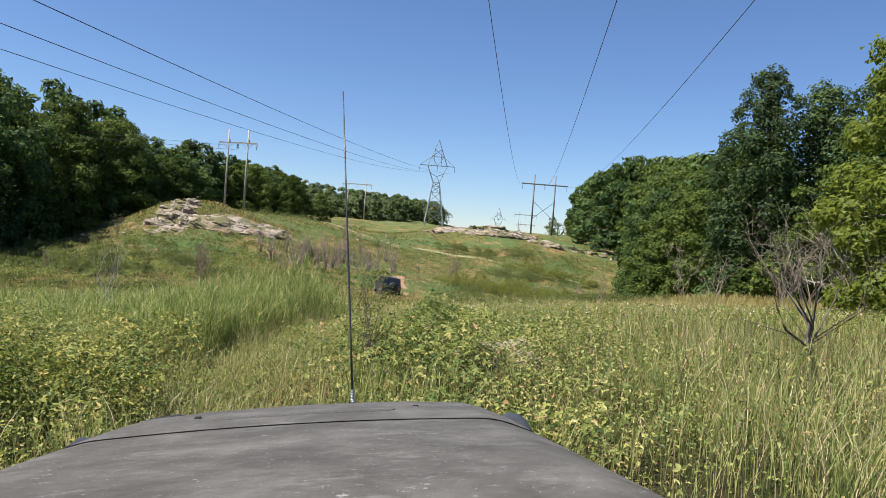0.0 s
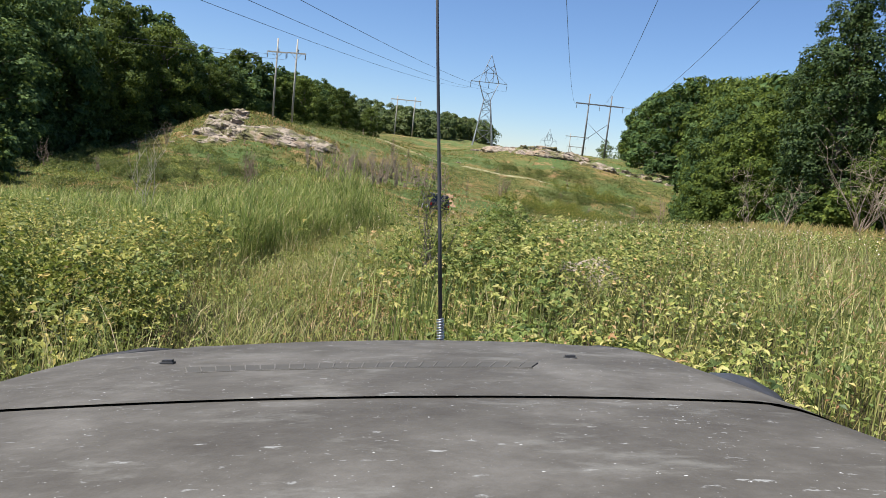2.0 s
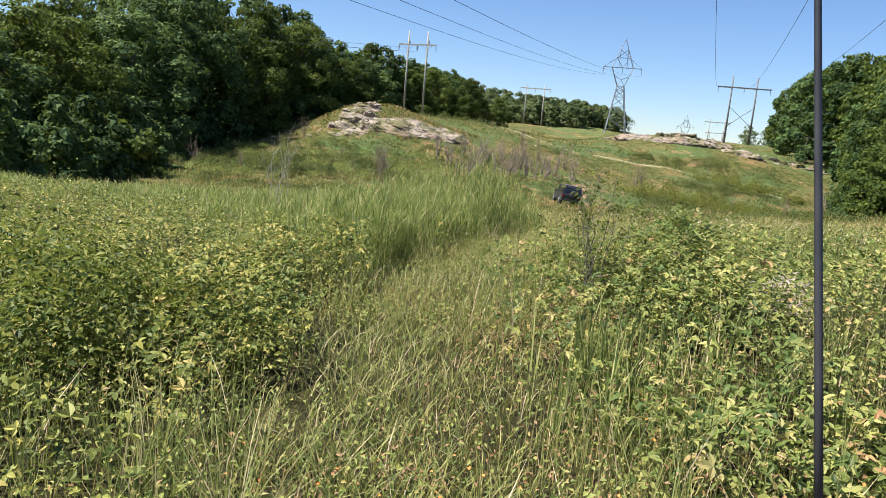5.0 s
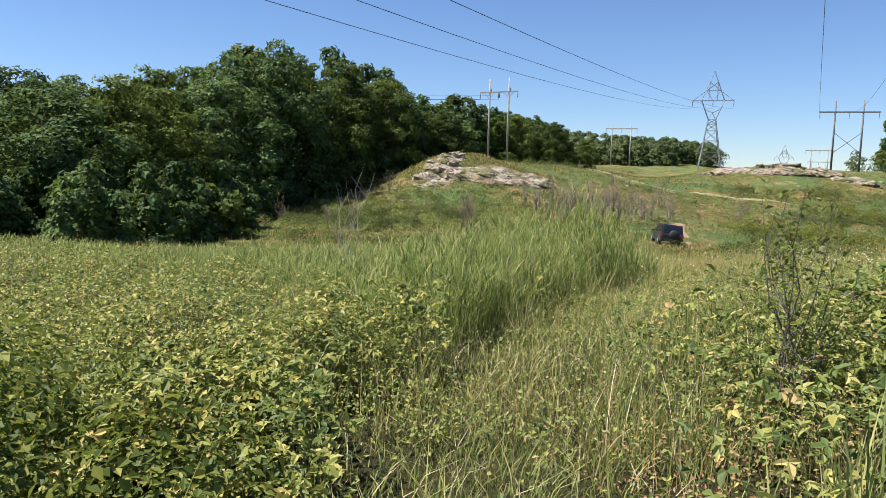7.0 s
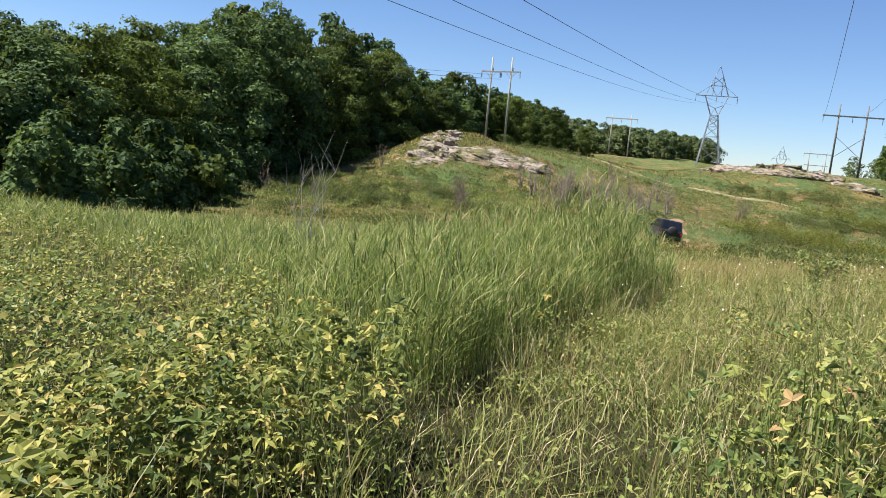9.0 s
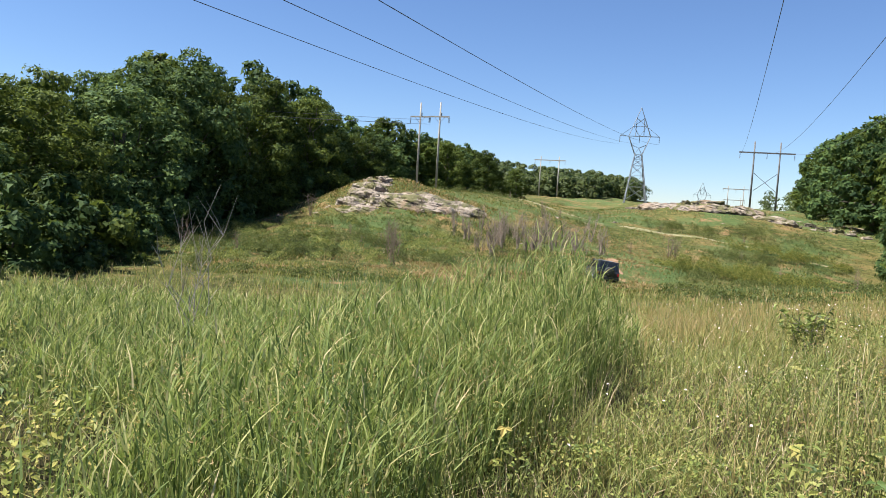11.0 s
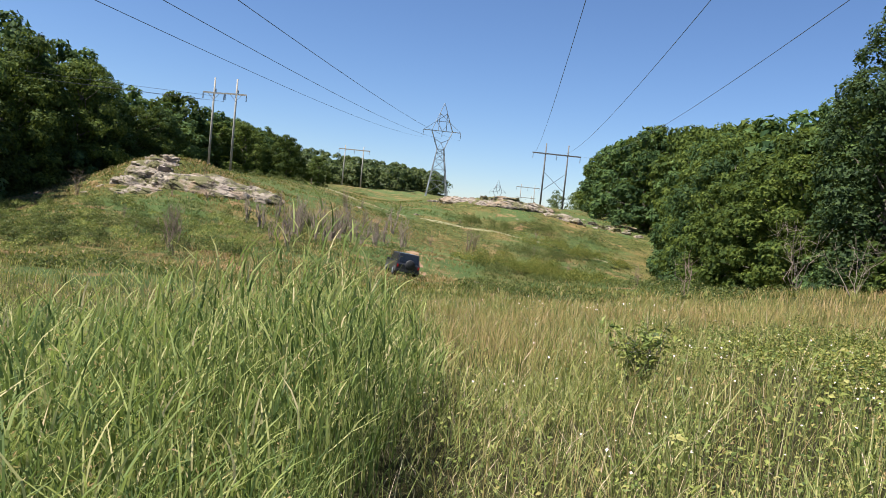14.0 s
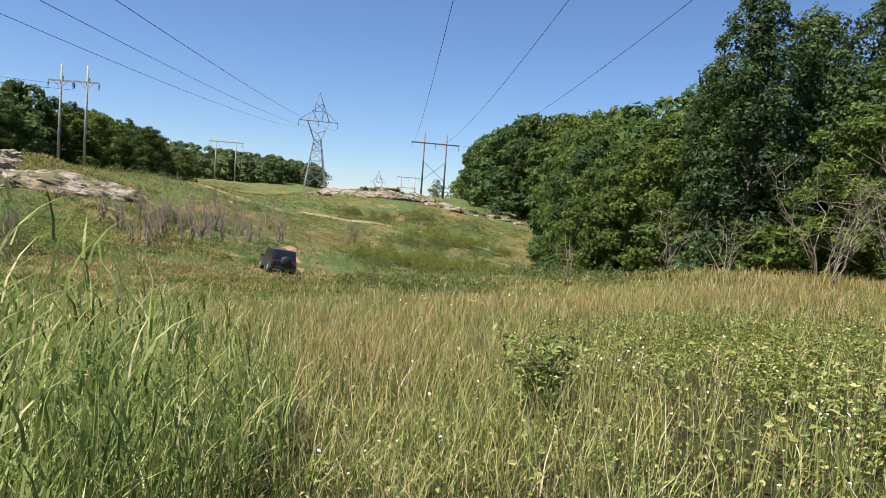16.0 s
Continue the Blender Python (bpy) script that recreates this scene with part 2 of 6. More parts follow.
def ground_material():
    m, n, l = nodes_of("meadow_ground")
    p = n["Principled BSDF"]
    green = ramp(n, l, world_noise(n, l, 1.3, 8, 0.7), [(0.36, (0.028, 0.04, 0.012)), (0.5, (0.088, 0.1, 0.028)), (0.64, (0.175, 0.16, 0.056))])
    dry = ramp(n, l, world_noise(n, l, 2.1, 8, 0.7), [(0.34, (0.1, 0.085, 0.03)), (0.66, (0.28, 0.21, 0.08))])
    f = ramp(n, l, world_noise(n, l, 0.11, 5, 0.6), [(0.5, (0, 0, 0)), (0.64, (1, 1, 1))])
    col = mix_col(n, l, f, green, dry)
    f3 = ramp(n, l, world_noise(n, l, 0.07, 4, 0.6), [(0.44, (1, 1, 1)), (0.52, (0, 0, 0))])
    col = mix_col(n, l, f3, col, mix_col(n, l, 0.7, col, (0.085, 0.135, 0.045)))
    f2 = ramp(n, l, world_noise(n, l, 0.3, 6, 0.7), [(0.55, (0, 0, 0)), (0.66, (1, 1, 1))])
    col = mix_col(n, l, f2, col, (0.29, 0.18, 0.09))
    # soil coloured dark for the shade between near grass; drier turf on the slopes
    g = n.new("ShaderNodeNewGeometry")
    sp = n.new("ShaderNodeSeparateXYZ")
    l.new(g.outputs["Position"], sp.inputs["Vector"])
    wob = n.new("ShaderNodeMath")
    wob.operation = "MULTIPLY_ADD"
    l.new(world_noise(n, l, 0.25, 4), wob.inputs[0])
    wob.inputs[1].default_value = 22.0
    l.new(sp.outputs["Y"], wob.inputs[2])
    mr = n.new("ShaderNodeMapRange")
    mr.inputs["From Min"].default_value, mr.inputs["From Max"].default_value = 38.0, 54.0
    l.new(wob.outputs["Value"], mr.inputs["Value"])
    shaded_soil = ramp(n, l, world_noise(n, l, 3.0, 6, 0.7), [(0.3, (0.04, 0.038, 0.016)), (0.7, (0.12, 0.105, 0.045))])
    col = mix_col(n, l, mr.outputs["Result"], shaded_soil, col)
    l.new(col, p.inputs["Base Color"])
    p.inputs["Roughness"].default_value = 1.0
    p.inputs["Specular IOR Level"].default_value = 0.1
    bump_to(n, l, world_noise(n, l, 5.0, 8, 0.75), 1.0, 0.3, p.inputs["Normal"])
    return m


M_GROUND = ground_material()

# ---------------------------------------------------------------- ground shape
_ky = np.array([-400, -30, 0, 3, 8, 14, 20, 31, 40, 50, 62, 72, 84, 96, 120, 146, 190, 240, 330, 430, 700, 4000], float)
_kz = np.array([2, .4, 0, -.38, -.48, -.5, -.85, -2.1, -3.0, -3.8, -4.7, -5.2, -5.2, -4.0, -1.0, 1.7, 4.3, 4.3, 0.5, -1.5, 0, 6], float)
_ty = np.arange(-400, 4000, 0.5)
_tz = np.interp(_ty, _ky, _kz)
_w = np.exp(-0.5 * (np.arange(-16, 17) * 0.5 / 2.2) ** 2)
_tz = np.convolve(np.pad(_tz, 16, mode="edge"), _w / _w.sum(), mode="valid")


def bell(x, y, cx, cy, wx, wy):
    return np.exp(-0.5 * ((x - cx) / wx) ** 2 - 0.5 * ((y - cy) / wy) ** 2)


def ripple(x, y):
    return (0.5 * np.sin(0.31 * x + 1.3 * np.sin(0.17 * y)) + 0.5 * np.sin(0.23 * y + 1.7 * np.sin(0.19 * x + 1.0))
            + 0.35 * np.sin(0.83 * x + 0.6 * y + np.sin(0.5 * y)))


def land(x, y):
    """Height of the ground."""
    x, y = np.asarray(x, float), np.asarray(y, float)
    z = np.interp(y, _ty, _tz)
    z = z + np.where(x > 0, 1.35, 1.3) * np.tanh(x / np.where(x > 0, 25, 22)) * np.clip((130 - y) / 70, 0, 1)
    z = z + 6.4 * bell(x, y, -30, 97, 17, 26)
    z = z + 1.3 * bell(x, y, 8, 142, 14, 14) + 1.5 * bell(x, y, 13, 139, 7, 9) - 2.3 * bell(x, y, -12, 166, 6, 22)
    z = z - 3.0 * bell(x, y, 31, 98, 9, 18) + 1.5 * bell(x, y, 21, 50, 9, 13)
    z = z + 2.3 * bell(x, y, -32.5, 94, 5.5, 4.5) + 10.0 * bell(x, y, -75, 335, 60, 45) + 3.0 * bell(x, y, -12, 330, 22, 40)
    z = z + 1.1 * bell(x, y, -4, 75.5, 5, 2.8)
    far = np.clip((np.hypot(x, y - 5) - 14) / 40, 0, 1)
    z = z + 0.25 * far * ripple(x, y)
    # wooded rises beside the cleared strip
    side = np.clip((np.abs(x + 0.03 * y) - 60) / 120, 0, 1)
    z = z + side * side * (3 - 2 * side) * np.clip((y + 50) / 150, 0.2, 1) * 14
    return z


def land1(x, y):
    return float(land(x, y))


def quick_mesh(name, verts, quads=None, tris=None, mats=(), smooth=False):
    """A mesh from arrays of vertices, quads and triangles."""
    me = bpy.data.meshes.new(name)
    verts = np.ascontiguousarray(verts, np.float32)
    parts = [np.asarray(a, np.int32) for a in (quads, tris) if a is not None and len(a)]
    sizes = np.concatenate([np.full(len(a), a.shape[1], np.int32) for a in parts])
    flat = np.concatenate([a.ravel() for a in parts])
    me.vertices.add(len(verts))
    me.vertices.foreach_set("co", verts.ravel())
    me.loops.add(len(flat))
    me.loops.foreach_set("vertex_index", flat)
    me.polygons.add(len(sizes))
    me.polygons.foreach_set("loop_start", np.r_[0, np.cumsum(sizes)[:-1]].astype(np.int32))
    me.polygons.foreach_set("use_smooth", np.full(len(sizes), smooth))
    for m in mats:
        me.materials.append(m)
    me.update(calc_edges=True)
    return me


def grid_faces(nu, nv):
    i = np.arange(nu - 1)[:, None] * nv + np.arange(nv - 1)[None]
    i = i.ravel()
    return np.stack([i, i + 1, i + nv + 1, i + nv], 1)


def graded(lo, hi, near, n):
    """Coordinates from lo to hi, dense around near."""
    t = np.linspace(-1, 1, n)
    s = np.sinh(t * 5.2) / np.sinh(5.2)
    return np.where(s < 0, near + s * (near - lo), near + s * (hi - near))


gx, gy = graded(-1800, 1800, -2, 160), graded(-700, 3800, 25, 200)
GX, GY = np.meshgrid(gx, gy, indexing="ij")
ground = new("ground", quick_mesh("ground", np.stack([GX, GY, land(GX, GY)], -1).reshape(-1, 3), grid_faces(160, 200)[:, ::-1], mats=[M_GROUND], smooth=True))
tagged(ground, "grassy uneven ground of a cleared power line strip", "ground", kind="structure")

# ---------------------------------------------------------------- small builders


def empty_thing(name, m, label, category, group="", kind=""):
    ob = new(name)
    ob.matrix_world = m
    return tagged(ob, label, category, group, kind)


def part(name, data, parent, label=""):
    ob = new(name, data)
    ob.parent = parent
    if label:
        ob["label"] = label
    return ob


class Shape:
    """Gathers tubes and boxes into one mesh."""

    def __init__(self):
        self.v, self.q, self.t = [], [], []

    def tube(self, pts, radii, sides=6, cap=True):
        pts = [Vector(p) for p in pts]
        base = len(self.v)
        for i, p in enumerate(pts):
            d = (pts[min(i + 1, len(pts) - 1)] - pts[max(i - 1, 0)]).normalized()
            a = d.orthogonal().normalized() if abs(d.z) < 0.9 else Vector((1, 0, 0)).cross(d).normalized()
            b = d.cross(a)
            for k in range(sides):
                w = 2 * math.pi * k / sides
                self.v.append(p + (a * math.cos(w) + b * math.sin(w)) * radii[i])
        for i in range(len(pts) - 1):
            for k in range(sides):
                k2 = (k + 1) % sides
                self.q.append((base + i * sides + k, base + i * sides + k2, base + (i + 1) * sides + k2, base + (i + 1) * sides + k))
        if cap:
            for ring, flip in ((0, True), (len(pts) - 1, False)):
                c = len(self.v)
                self.v.append(pts[ring])
                for k in range(sides):
                    a, b = base + ring * sides + k, base + ring * sides + (k + 1) % sides
                    self.t.append((c, b, a) if flip else (c, a, b))
        return self

    def beam(self, a, b, w):
        return self.tube([a, b], [w * 0.7, w * 0.7], 4)

    def box(self, lo, hi):
        base = len(self.v)
        for x in (lo[0], hi[0]):
            for y in (lo[1], hi[1]):
                for z in (lo[2], hi[2]):
                    self.v.append(Vector((x, y, z)))
        for f in ((0, 1, 3, 2), (4, 6, 7, 5), (0, 4, 5, 1), (2, 3, 7, 6), (0, 2, 6, 4), (1, 5, 7, 3)):
            self.q.append(tuple(base + i for i in f))
        return self

    def mesh(self, name, mat, smooth=False):
        return quick_mesh(name, np.array([tuple(p) for p in self.v]), self.q or None, self.t or None, [mat], smooth)

# ---------------------------------------------------------------- leaves and blades


def leaf_quads(centres, normals, size, rg, narrow=0.6):
    """Folded four-cornered leaves: vertices and triangles."""
    n = len(centres)
    normals = normals / np.maximum(np.linalg.norm(normals, axis=1, keepdims=True), 1e-6)
    r = rg.normal(size=(n, 3))
    a = np.cross(normals, r)
    a /= np.maximum(np.linalg.norm(a, axis=1, keepdims=True), 1e-6)
    b = np.cross(normals, a)
    s = (size * rg.uniform(0.6, 1.3, n))[:, None] if np.isscalar(size) else (size * rg.uniform(0.7, 1.25, n))[:, None]
    fold = normals * s * 0.18
    narrow = narrow * rg.uniform(0.65, 1.2, n)[:, None]
    v = np.stack([centres - a * s * 0.5, centres + b * s * narrow * 0.5 + fold, centres + a * s * 0.6, centres - b * s * narrow * 0.5 + fold], 1)
    i = np.arange(n)[:, None] * 4
    t = np.concatenate([i + [[0, 2, 1]], i + [[0, 3, 2]]])
    return v.reshape(-1, 3), t


def leaf_points(centres, normals, size, rg, narrow=0.8):
    """Small three-cornered leaves for crowns that stay far off."""
    n = len(centres)
    normals = normals / np.maximum(np.linalg.norm(normals, axis=1, keepdims=True), 1e-6)
    a = np.cross(normals, rg.normal(size=(n, 3)))
    a /= np.maximum(np.linalg.norm(a, axis=1, keepdims=True), 1e-6)
    b = np.cross(normals, a)
    s = (size * rg.uniform(0.6, 1.35, n))[:, None]
    v = np.stack([centres - a * s * 0.4 - b * s * narrow * 0.5, centres - a * s * 0.4 + b * s * narrow * 0.5, centres + a * s * 0.7], 1)
    return v.reshape(-1, 3), np.arange(n * 3).reshape(n, 3)


def leaf_trios(centres, normals, size, rg):
    """Compound leaves of three pointed leaflets that meet at one stalk."""
    n = len(centres)
    normals = normals / np.maximum(np.linalg.norm(normals, axis=1, keepdims=True), 1e-6)
    a = np.cross(normals, rg.normal(size=(n, 3)))
    a /= np.maximum(np.linalg.norm(a, axis=1, keepdims=True), 1e-6)
    b = np.cross(normals, a)
    s = (size * rg.uniform(0.55, 1.3, n))[:, None]
    rows, tri = [centres], []
    for k, w in enumerate((0.0, 1.35, -1.35)):
        w = w + rg.normal(0, 0.18, n)[:, None]
        d, e = a * np.cos(w) + b * np.sin(w), b * np.cos(w) - a * np.sin(w)
        ln = s * (1.15 if k == 0 else 0.9)
        droop = normals * ln * rg.uniform(-0.15, 0.3, n)[:, None]
        j = len(rows)
        for f, h, lift in ((0.35, 0.27, 0.1), (0.7, 0.21, 0.04), (1.05, 0.0, -0.15), (0.7, -0.21, 0.04), (0.35, -0.27, 0.1)):
            rows.append(centres + d * ln * f + e * ln * h + normals * ln * lift - droop * f * f)
        tri += [(0, j, j + 1), (0, j + 1, j + 2), (0, j + 2, j + 3), (0, j + 3, j + 4)]
    m = len(rows)
    v = np.stack(rows, 1).reshape(-1, 3)
    i = np.arange(n)[:, None] * m
    return v, np.concatenate([i + [t_] for t_ in tri])


def blades(p, height, width, lean, rg, joints=1):
    """Grass blades, bent over to one side."""
    n = len(p)
    w = rg.uniform(0, 2 * np.pi, n)
    side = np.stack([np.cos(w), np.sin(w), np.zeros(n)], 1)
    u = w + rg.normal(0, 0.8, n) + np.pi / 2
    bend = np.stack([np.cos(u), np.sin(u), np.zeros(n)], 1) * (lean * height)[:, None]
    up = np.stack([np.zeros(n), np.zeros(n), height], 1)
    ts = np.linspace(0, 1, joints + 2)
    rows = []
    for t in ts[:-1]:
        c = p + up * t * (1 - 0.15 * t) + bend * t * t
        hw = side * (width * (1 - 0.55 * t) * 0.5)[:, None]
        rows += [c - hw, c + hw]
    rows.append(p + up * 0.86 + bend * 1.0)
    k = len(rows)
    v = np.stack(rows, 1).reshape(-1, 3)
    i = np.arange(n)[:, None] * k
    q = np.concatenate([i + [[2 * j, 2 * j + 1, 2 * j + 3, 2 * j + 2]] for j in range(joints)])
    t = i + [[k - 3, k - 2, k - 1]]
    return v, q, t


# ---------------------------------------------------------------- trees


def limb_line(a, b, sag, rg, steps=5):
    a, b = Vector(a), Vector(b)
    out = []
    for i in range(steps + 1):
        t = i / steps
        p = a.lerp(b, t)
        p += Vector(rg.normal(0, 1, 3) * 0.05 * (b - a).length * math.sin(math.pi * t))
        p.z += sag * math.sin(math.pi * t)
        out.append(p)
    return out


def unit_rows(n, rg):
    d = rg.normal(size=(n, 3))
    return d / np.linalg.norm(d, axis=1, keepdims=True)


def tree_kind(name, height, spread, mat, leaves, seed, low=0.12, leaf=0.42, lobes=26, label="", flat=0.75, point=0.0, round_top=0.62):
    """A broad-leaved tree: tapered trunk and limbs, and a crown of rounded leafy boughs with gaps between them."""
    rg = np.random.default_rng(seed)
    top = empty_thing(name, Matrix(), label, "tree", "trees at the edge of the strip")
    wood = Shape()
    bend = [Vector((rg.normal(0, 0.25), rg.normal(0, 0.25), 0)) for _ in range(5)]
    line = [Vector((0, 0, -0.6)), Vector((0, 0, height * 0.15)), Vector((0, 0, height * 0.4)) + bend[0], Vector((0, 0, height * 0.65)) + bend[1], Vector((0, 0, height * 0.88)) + bend[2]]
    r0 = height * 0.016
    wood.tube(line, [r0 * 1.5, r0, r0 * 0.75, r0 * 0.45, r0 * 0.12], 7)

    def girth(f):
        g = math.sqrt(max(0.0, 1 - ((f - 0.38) / round_top) ** 2)) if f > 0.38 else math.sqrt(1 - ((0.38 - f) / 0.62) ** 2)
        return g * (1 - f) ** point if point else g

    cs, rs, outs = [], [], []
    for k in range(lobes):
        f = (k + 0.5) / lobes
        w = k * 2.39996 + rg.uniform(-0.45, 0.45)
        g = girth(min(f, 0.97))
        r = spread * rg.uniform(0.2, 0.4) * (0.55 + 0.45 * g)
        reach = max(0.0, spread * g - r * 0.7) * rg.uniform(0.78, 1.12)
        c = Vector((math.cos(w) * reach, math.sin(w) * reach, height * (low + (0.96 - low) * f) - r * 0.5 + rg.normal(0, 0.25)))
        cs.append(tuple(c))
        rs.append(r)
        outs.append(Vector((math.cos(w), math.sin(w), (f - 0.35) * 1.8)).normalized()[:])
        if k % 2 == 0:
            start = max(0.12, f * 0.75) * height * 0.85
            base = Vector((0, 0, start)) + bend[1] * min(1, start / height)
            wood.tube(limb_line(base, c, 0.25, rg, 4), [r0 * 0.4, r0 * 0.3, r0 * 0.22, r0 * 0.15, r0 * 0.06], 5, cap=False)
    part("trunk", wood.mesh("trunk", M_BARK, True), top)
    cs, rs, outs = np.array(cs), np.array(rs), np.array(outs)
    # leaves over each bough, gathered into tufts, thinner underneath
    n = int(leaves * 1.35)
    pick = rg.choice(lobes, n, p=rs**2 / (rs**2).sum())
    d = unit_rows(n, rg)
    facing = (d * outs[pick]).sum(1)
    d = np.where((facing < -0.2)[:, None], d - 2 * facing[:, None] * outs[pick], d)
    ph = rg.uniform(0, 6.28, (lobes, 3))[pick]
    tuft = np.sin(6 * d[:, 0] + ph[:, 0]) * np.sin(6 * d[:, 1] + ph[:, 1]) + 0.7 * np.sin(8 * d[:, 2] + ph[:, 2])
    keep = tuft + rg.normal(0, 0.35, n) > np.quantile(tuft, 0.26)
    d, pick, tuft = d[keep], pick[keep], tuft[keep]
    n = len(d)
    c = cs[pick] + d * [1, 1, flat] * (rs[pick] * (0.9 + 0.13 * tuft) * rg.uniform(0.8, 1.08, n))[:, None] + rg.normal(0, 0.11, (n, 3))
    nrm = d * 0.8 + [0, 0, 0.38] + rg.normal(0, 0.38, (n, 3))
    v, t = leaf_points(c, nrm, leaf, rg)
    # shaded leaves inside
    m = leaves // 8
    f = rg.random(m)
    w = rg.uniform(0, 6.283, m)
    rad = spread * np.array([girth(min(q_, 0.95)) for q_ in f]) * 0.52 * np.sqrt(rg.random(m))
    ci = np.stack([np.cos(w) * rad, np.sin(w) * rad, height * (low + 0.03 + (0.84 - low) * f)], 1)
    v2, t2 = leaf_points(ci, rg.normal(size=(m, 3)), leaf * 1.6, rg)
    part("crown", quick_mesh("crown", np.concatenate([v, v2]), tris=np.concatenate([t, t2 + len(v)]), mats=[mat]), top)
    return top


def conifer_kind(name, height, spread, seed, label):
    rg = np.random.default_rng(seed)
    top = empty_thing(name, Matrix(), label, "tree", "trees at the edge of the strip")
    wood = Shape().tube([(0, 0, -0.5), (0, 0, height * 0.5), (0.1, 0, height)], [height * 0.016, height * 0.01, 0.02], 6)
    pts, nrm = [], []
    for k in range(90):
        f = (k / 90) ** 0.9
        z = height * (0.12 + 0.86 * f)
        reach = spread * (1 - f) ** 0.8 * rg.uniform(0.6, 1.05) + 0.15
        w = rg.uniform(0, 6.283)
        wood.tube([(0, 0, z), (math.cos(w) * reach, math.sin(w) * reach, z - reach * 0.12)], [0.05, 0.01], 4, cap=False)
        m = int(30 + 60 * reach / spread)
        s = rg.uniform(0.15, 1, m)
        pts.append(np.stack([np.cos(w) * reach * s, np.sin(w) * reach * s, z - reach * 0.12 * s], 1) + rg.normal(0, 0.16, (m, 3)))
        nrm.append(rg.normal(0, 0.5, (m, 3)) + [0, 0, 1])
    part("trunk", wood.mesh("trunk", M_BARK, True), top)
    v, t = leaf_quads(np.concatenate(pts), np.concatenate(nrm), 0.38, rg, 0.4)
    part("crown", quick_mesh("crown", v, tris=t, mats=[M_NEEDLE]), top)
    return top


KINDS = {
    "dark_a": tree_kind("broadleaf_tree", 16, 5.0, M_LEAF_DARK, 12500, 11, leaf=0.295, lobes=38, label="tall dark green broadleaf tree at the forest edge"),
    "dark_b": tree_kind("broadleaf_tree", 15, 5.6, M_LEAF_DARK, 12500, 12, low=0.05, leaf=0.295, lobes=36, label="tall dark green broadleaf tree at the forest edge"),
    "mid_a": tree_kind("broadleaf_tree", 13, 5.2, M_LEAF_MID, 14000, 13, low=0.0, leaf=0.26, lobes=46, flat=0.5, label="rounded mid green broadleaf tree at the forest edge"),
    "mid_b": tree_kind("broadleaf_tree", 12, 4.6, M_LEAF_MID, 11000, 14, low=0.0, leaf=0.28, lobes=36, flat=0.55, label="rounded mid green broadleaf tree at the forest edge"),
    "bright": tree_kind("maple_tree", 15, 5.4, M_LEAF_BRIGHT, 20000, 15, low=0.02, leaf=0.245, lobes=44, flat=0.5, label="yellow-green sunlit maple tree beside the meadow"),
    "tall": tree_kind("poplar_tree", 21, 5.0, M_LEAF_DEEP, 27000, 16, low=0.03, leaf=0.235, lobes=70, flat=0.95, point=0.12, label="tall dark leafy tree with a ragged pointed top"),
    "dark_far": tree_kind("broadleaf_tree", 15, 5.2, M_LEAF_DARK, 3500, 20, low=0.03, leaf=0.52, lobes=24, label="dark green broadleaf tree standing deeper in the forest"),
    "mid_far": tree_kind("broadleaf_tree", 13, 5.0, M_LEAF_MID, 3500, 21, low=0.0, leaf=0.49, lobes=24, label="mid green broadleaf tree farther along the strip"),
    "under": tree_kind("understorey_shrub", 5, 2.8, M_LEAF_DARK, 3000, 17, low=0.0, leaf=0.32, lobes=16, label="dense dark green shrub under the forest edge"),
    "under_mid": tree_kind("understorey_shrub", 4.5, 2.8, M_LEAF_MID, 3000, 18, low=0.0, leaf=0.32, lobes=16, label="dense green shrub under the forest edge"),
    "conifer": conifer_kind("spruce_tree", 16, 2.6, 19, "dark narrow spruce among broadleaf trees"),
}
_first = {k: True for k in KINDS}
OWN = {"dark_a": 16, "dark_b": 15, "mid_a": 13, "mid_b": 12, "bright": 15, "tall": 21, "under": 5, "under_mid": 4.5, "conifer": 16, "dark_far": 15, "mid_far": 13}


def plant_tree(kind, x, y, tall, turn=0.0, wide=None):
    src = KINDS[kind]
    own = OWN[kind]
    s = tall / own
    w = s if wide is None else wide
    m = Matrix.LocRotScale((x, y, land1(x, y)), Euler((0, 0, turn)), (w, w, s))
    if _first[kind]:
        _first[kind] = False
        src.matrix_world = m
        return src
    ob = copy_thing(src, Matrix())
    ob.matrix_world = m
    return ob


LEFT_SKY = ([-75, -52, -49, -44, -41, -38, -36, -34, -31, -29, -26, -23, -20, -18, -16.5, -12, -9], [0.145, 0.112, 0.125, 0.122, 0.122, 0.166, 0.186, 0.182, 0.164, 0.16, 0.146, 0.118, 0.112, 0.113, 0.09, 0.08, 0.068])
RIGHT_SKY = ([6, 8.4, 10.3, 12, 13.4, 15.9, 18.8, 21.4, 25, 40], [0.03, 0.034, 0.062, 0.086, 0.112, 0.138, 0.145, 0.145, 0.16, 0.2])


def tall_enough(x, y, table):
    """Height fitting a treetop at (x, y) to the skyline the camera sees."""
    d = math.hypot(x + 1.5, y - 6)
    az = math.degrees(math.atan2(x + 1.5, y - 6))
    return 1.0 + float(np.interp(az, *table)) * d - land1(x, y)


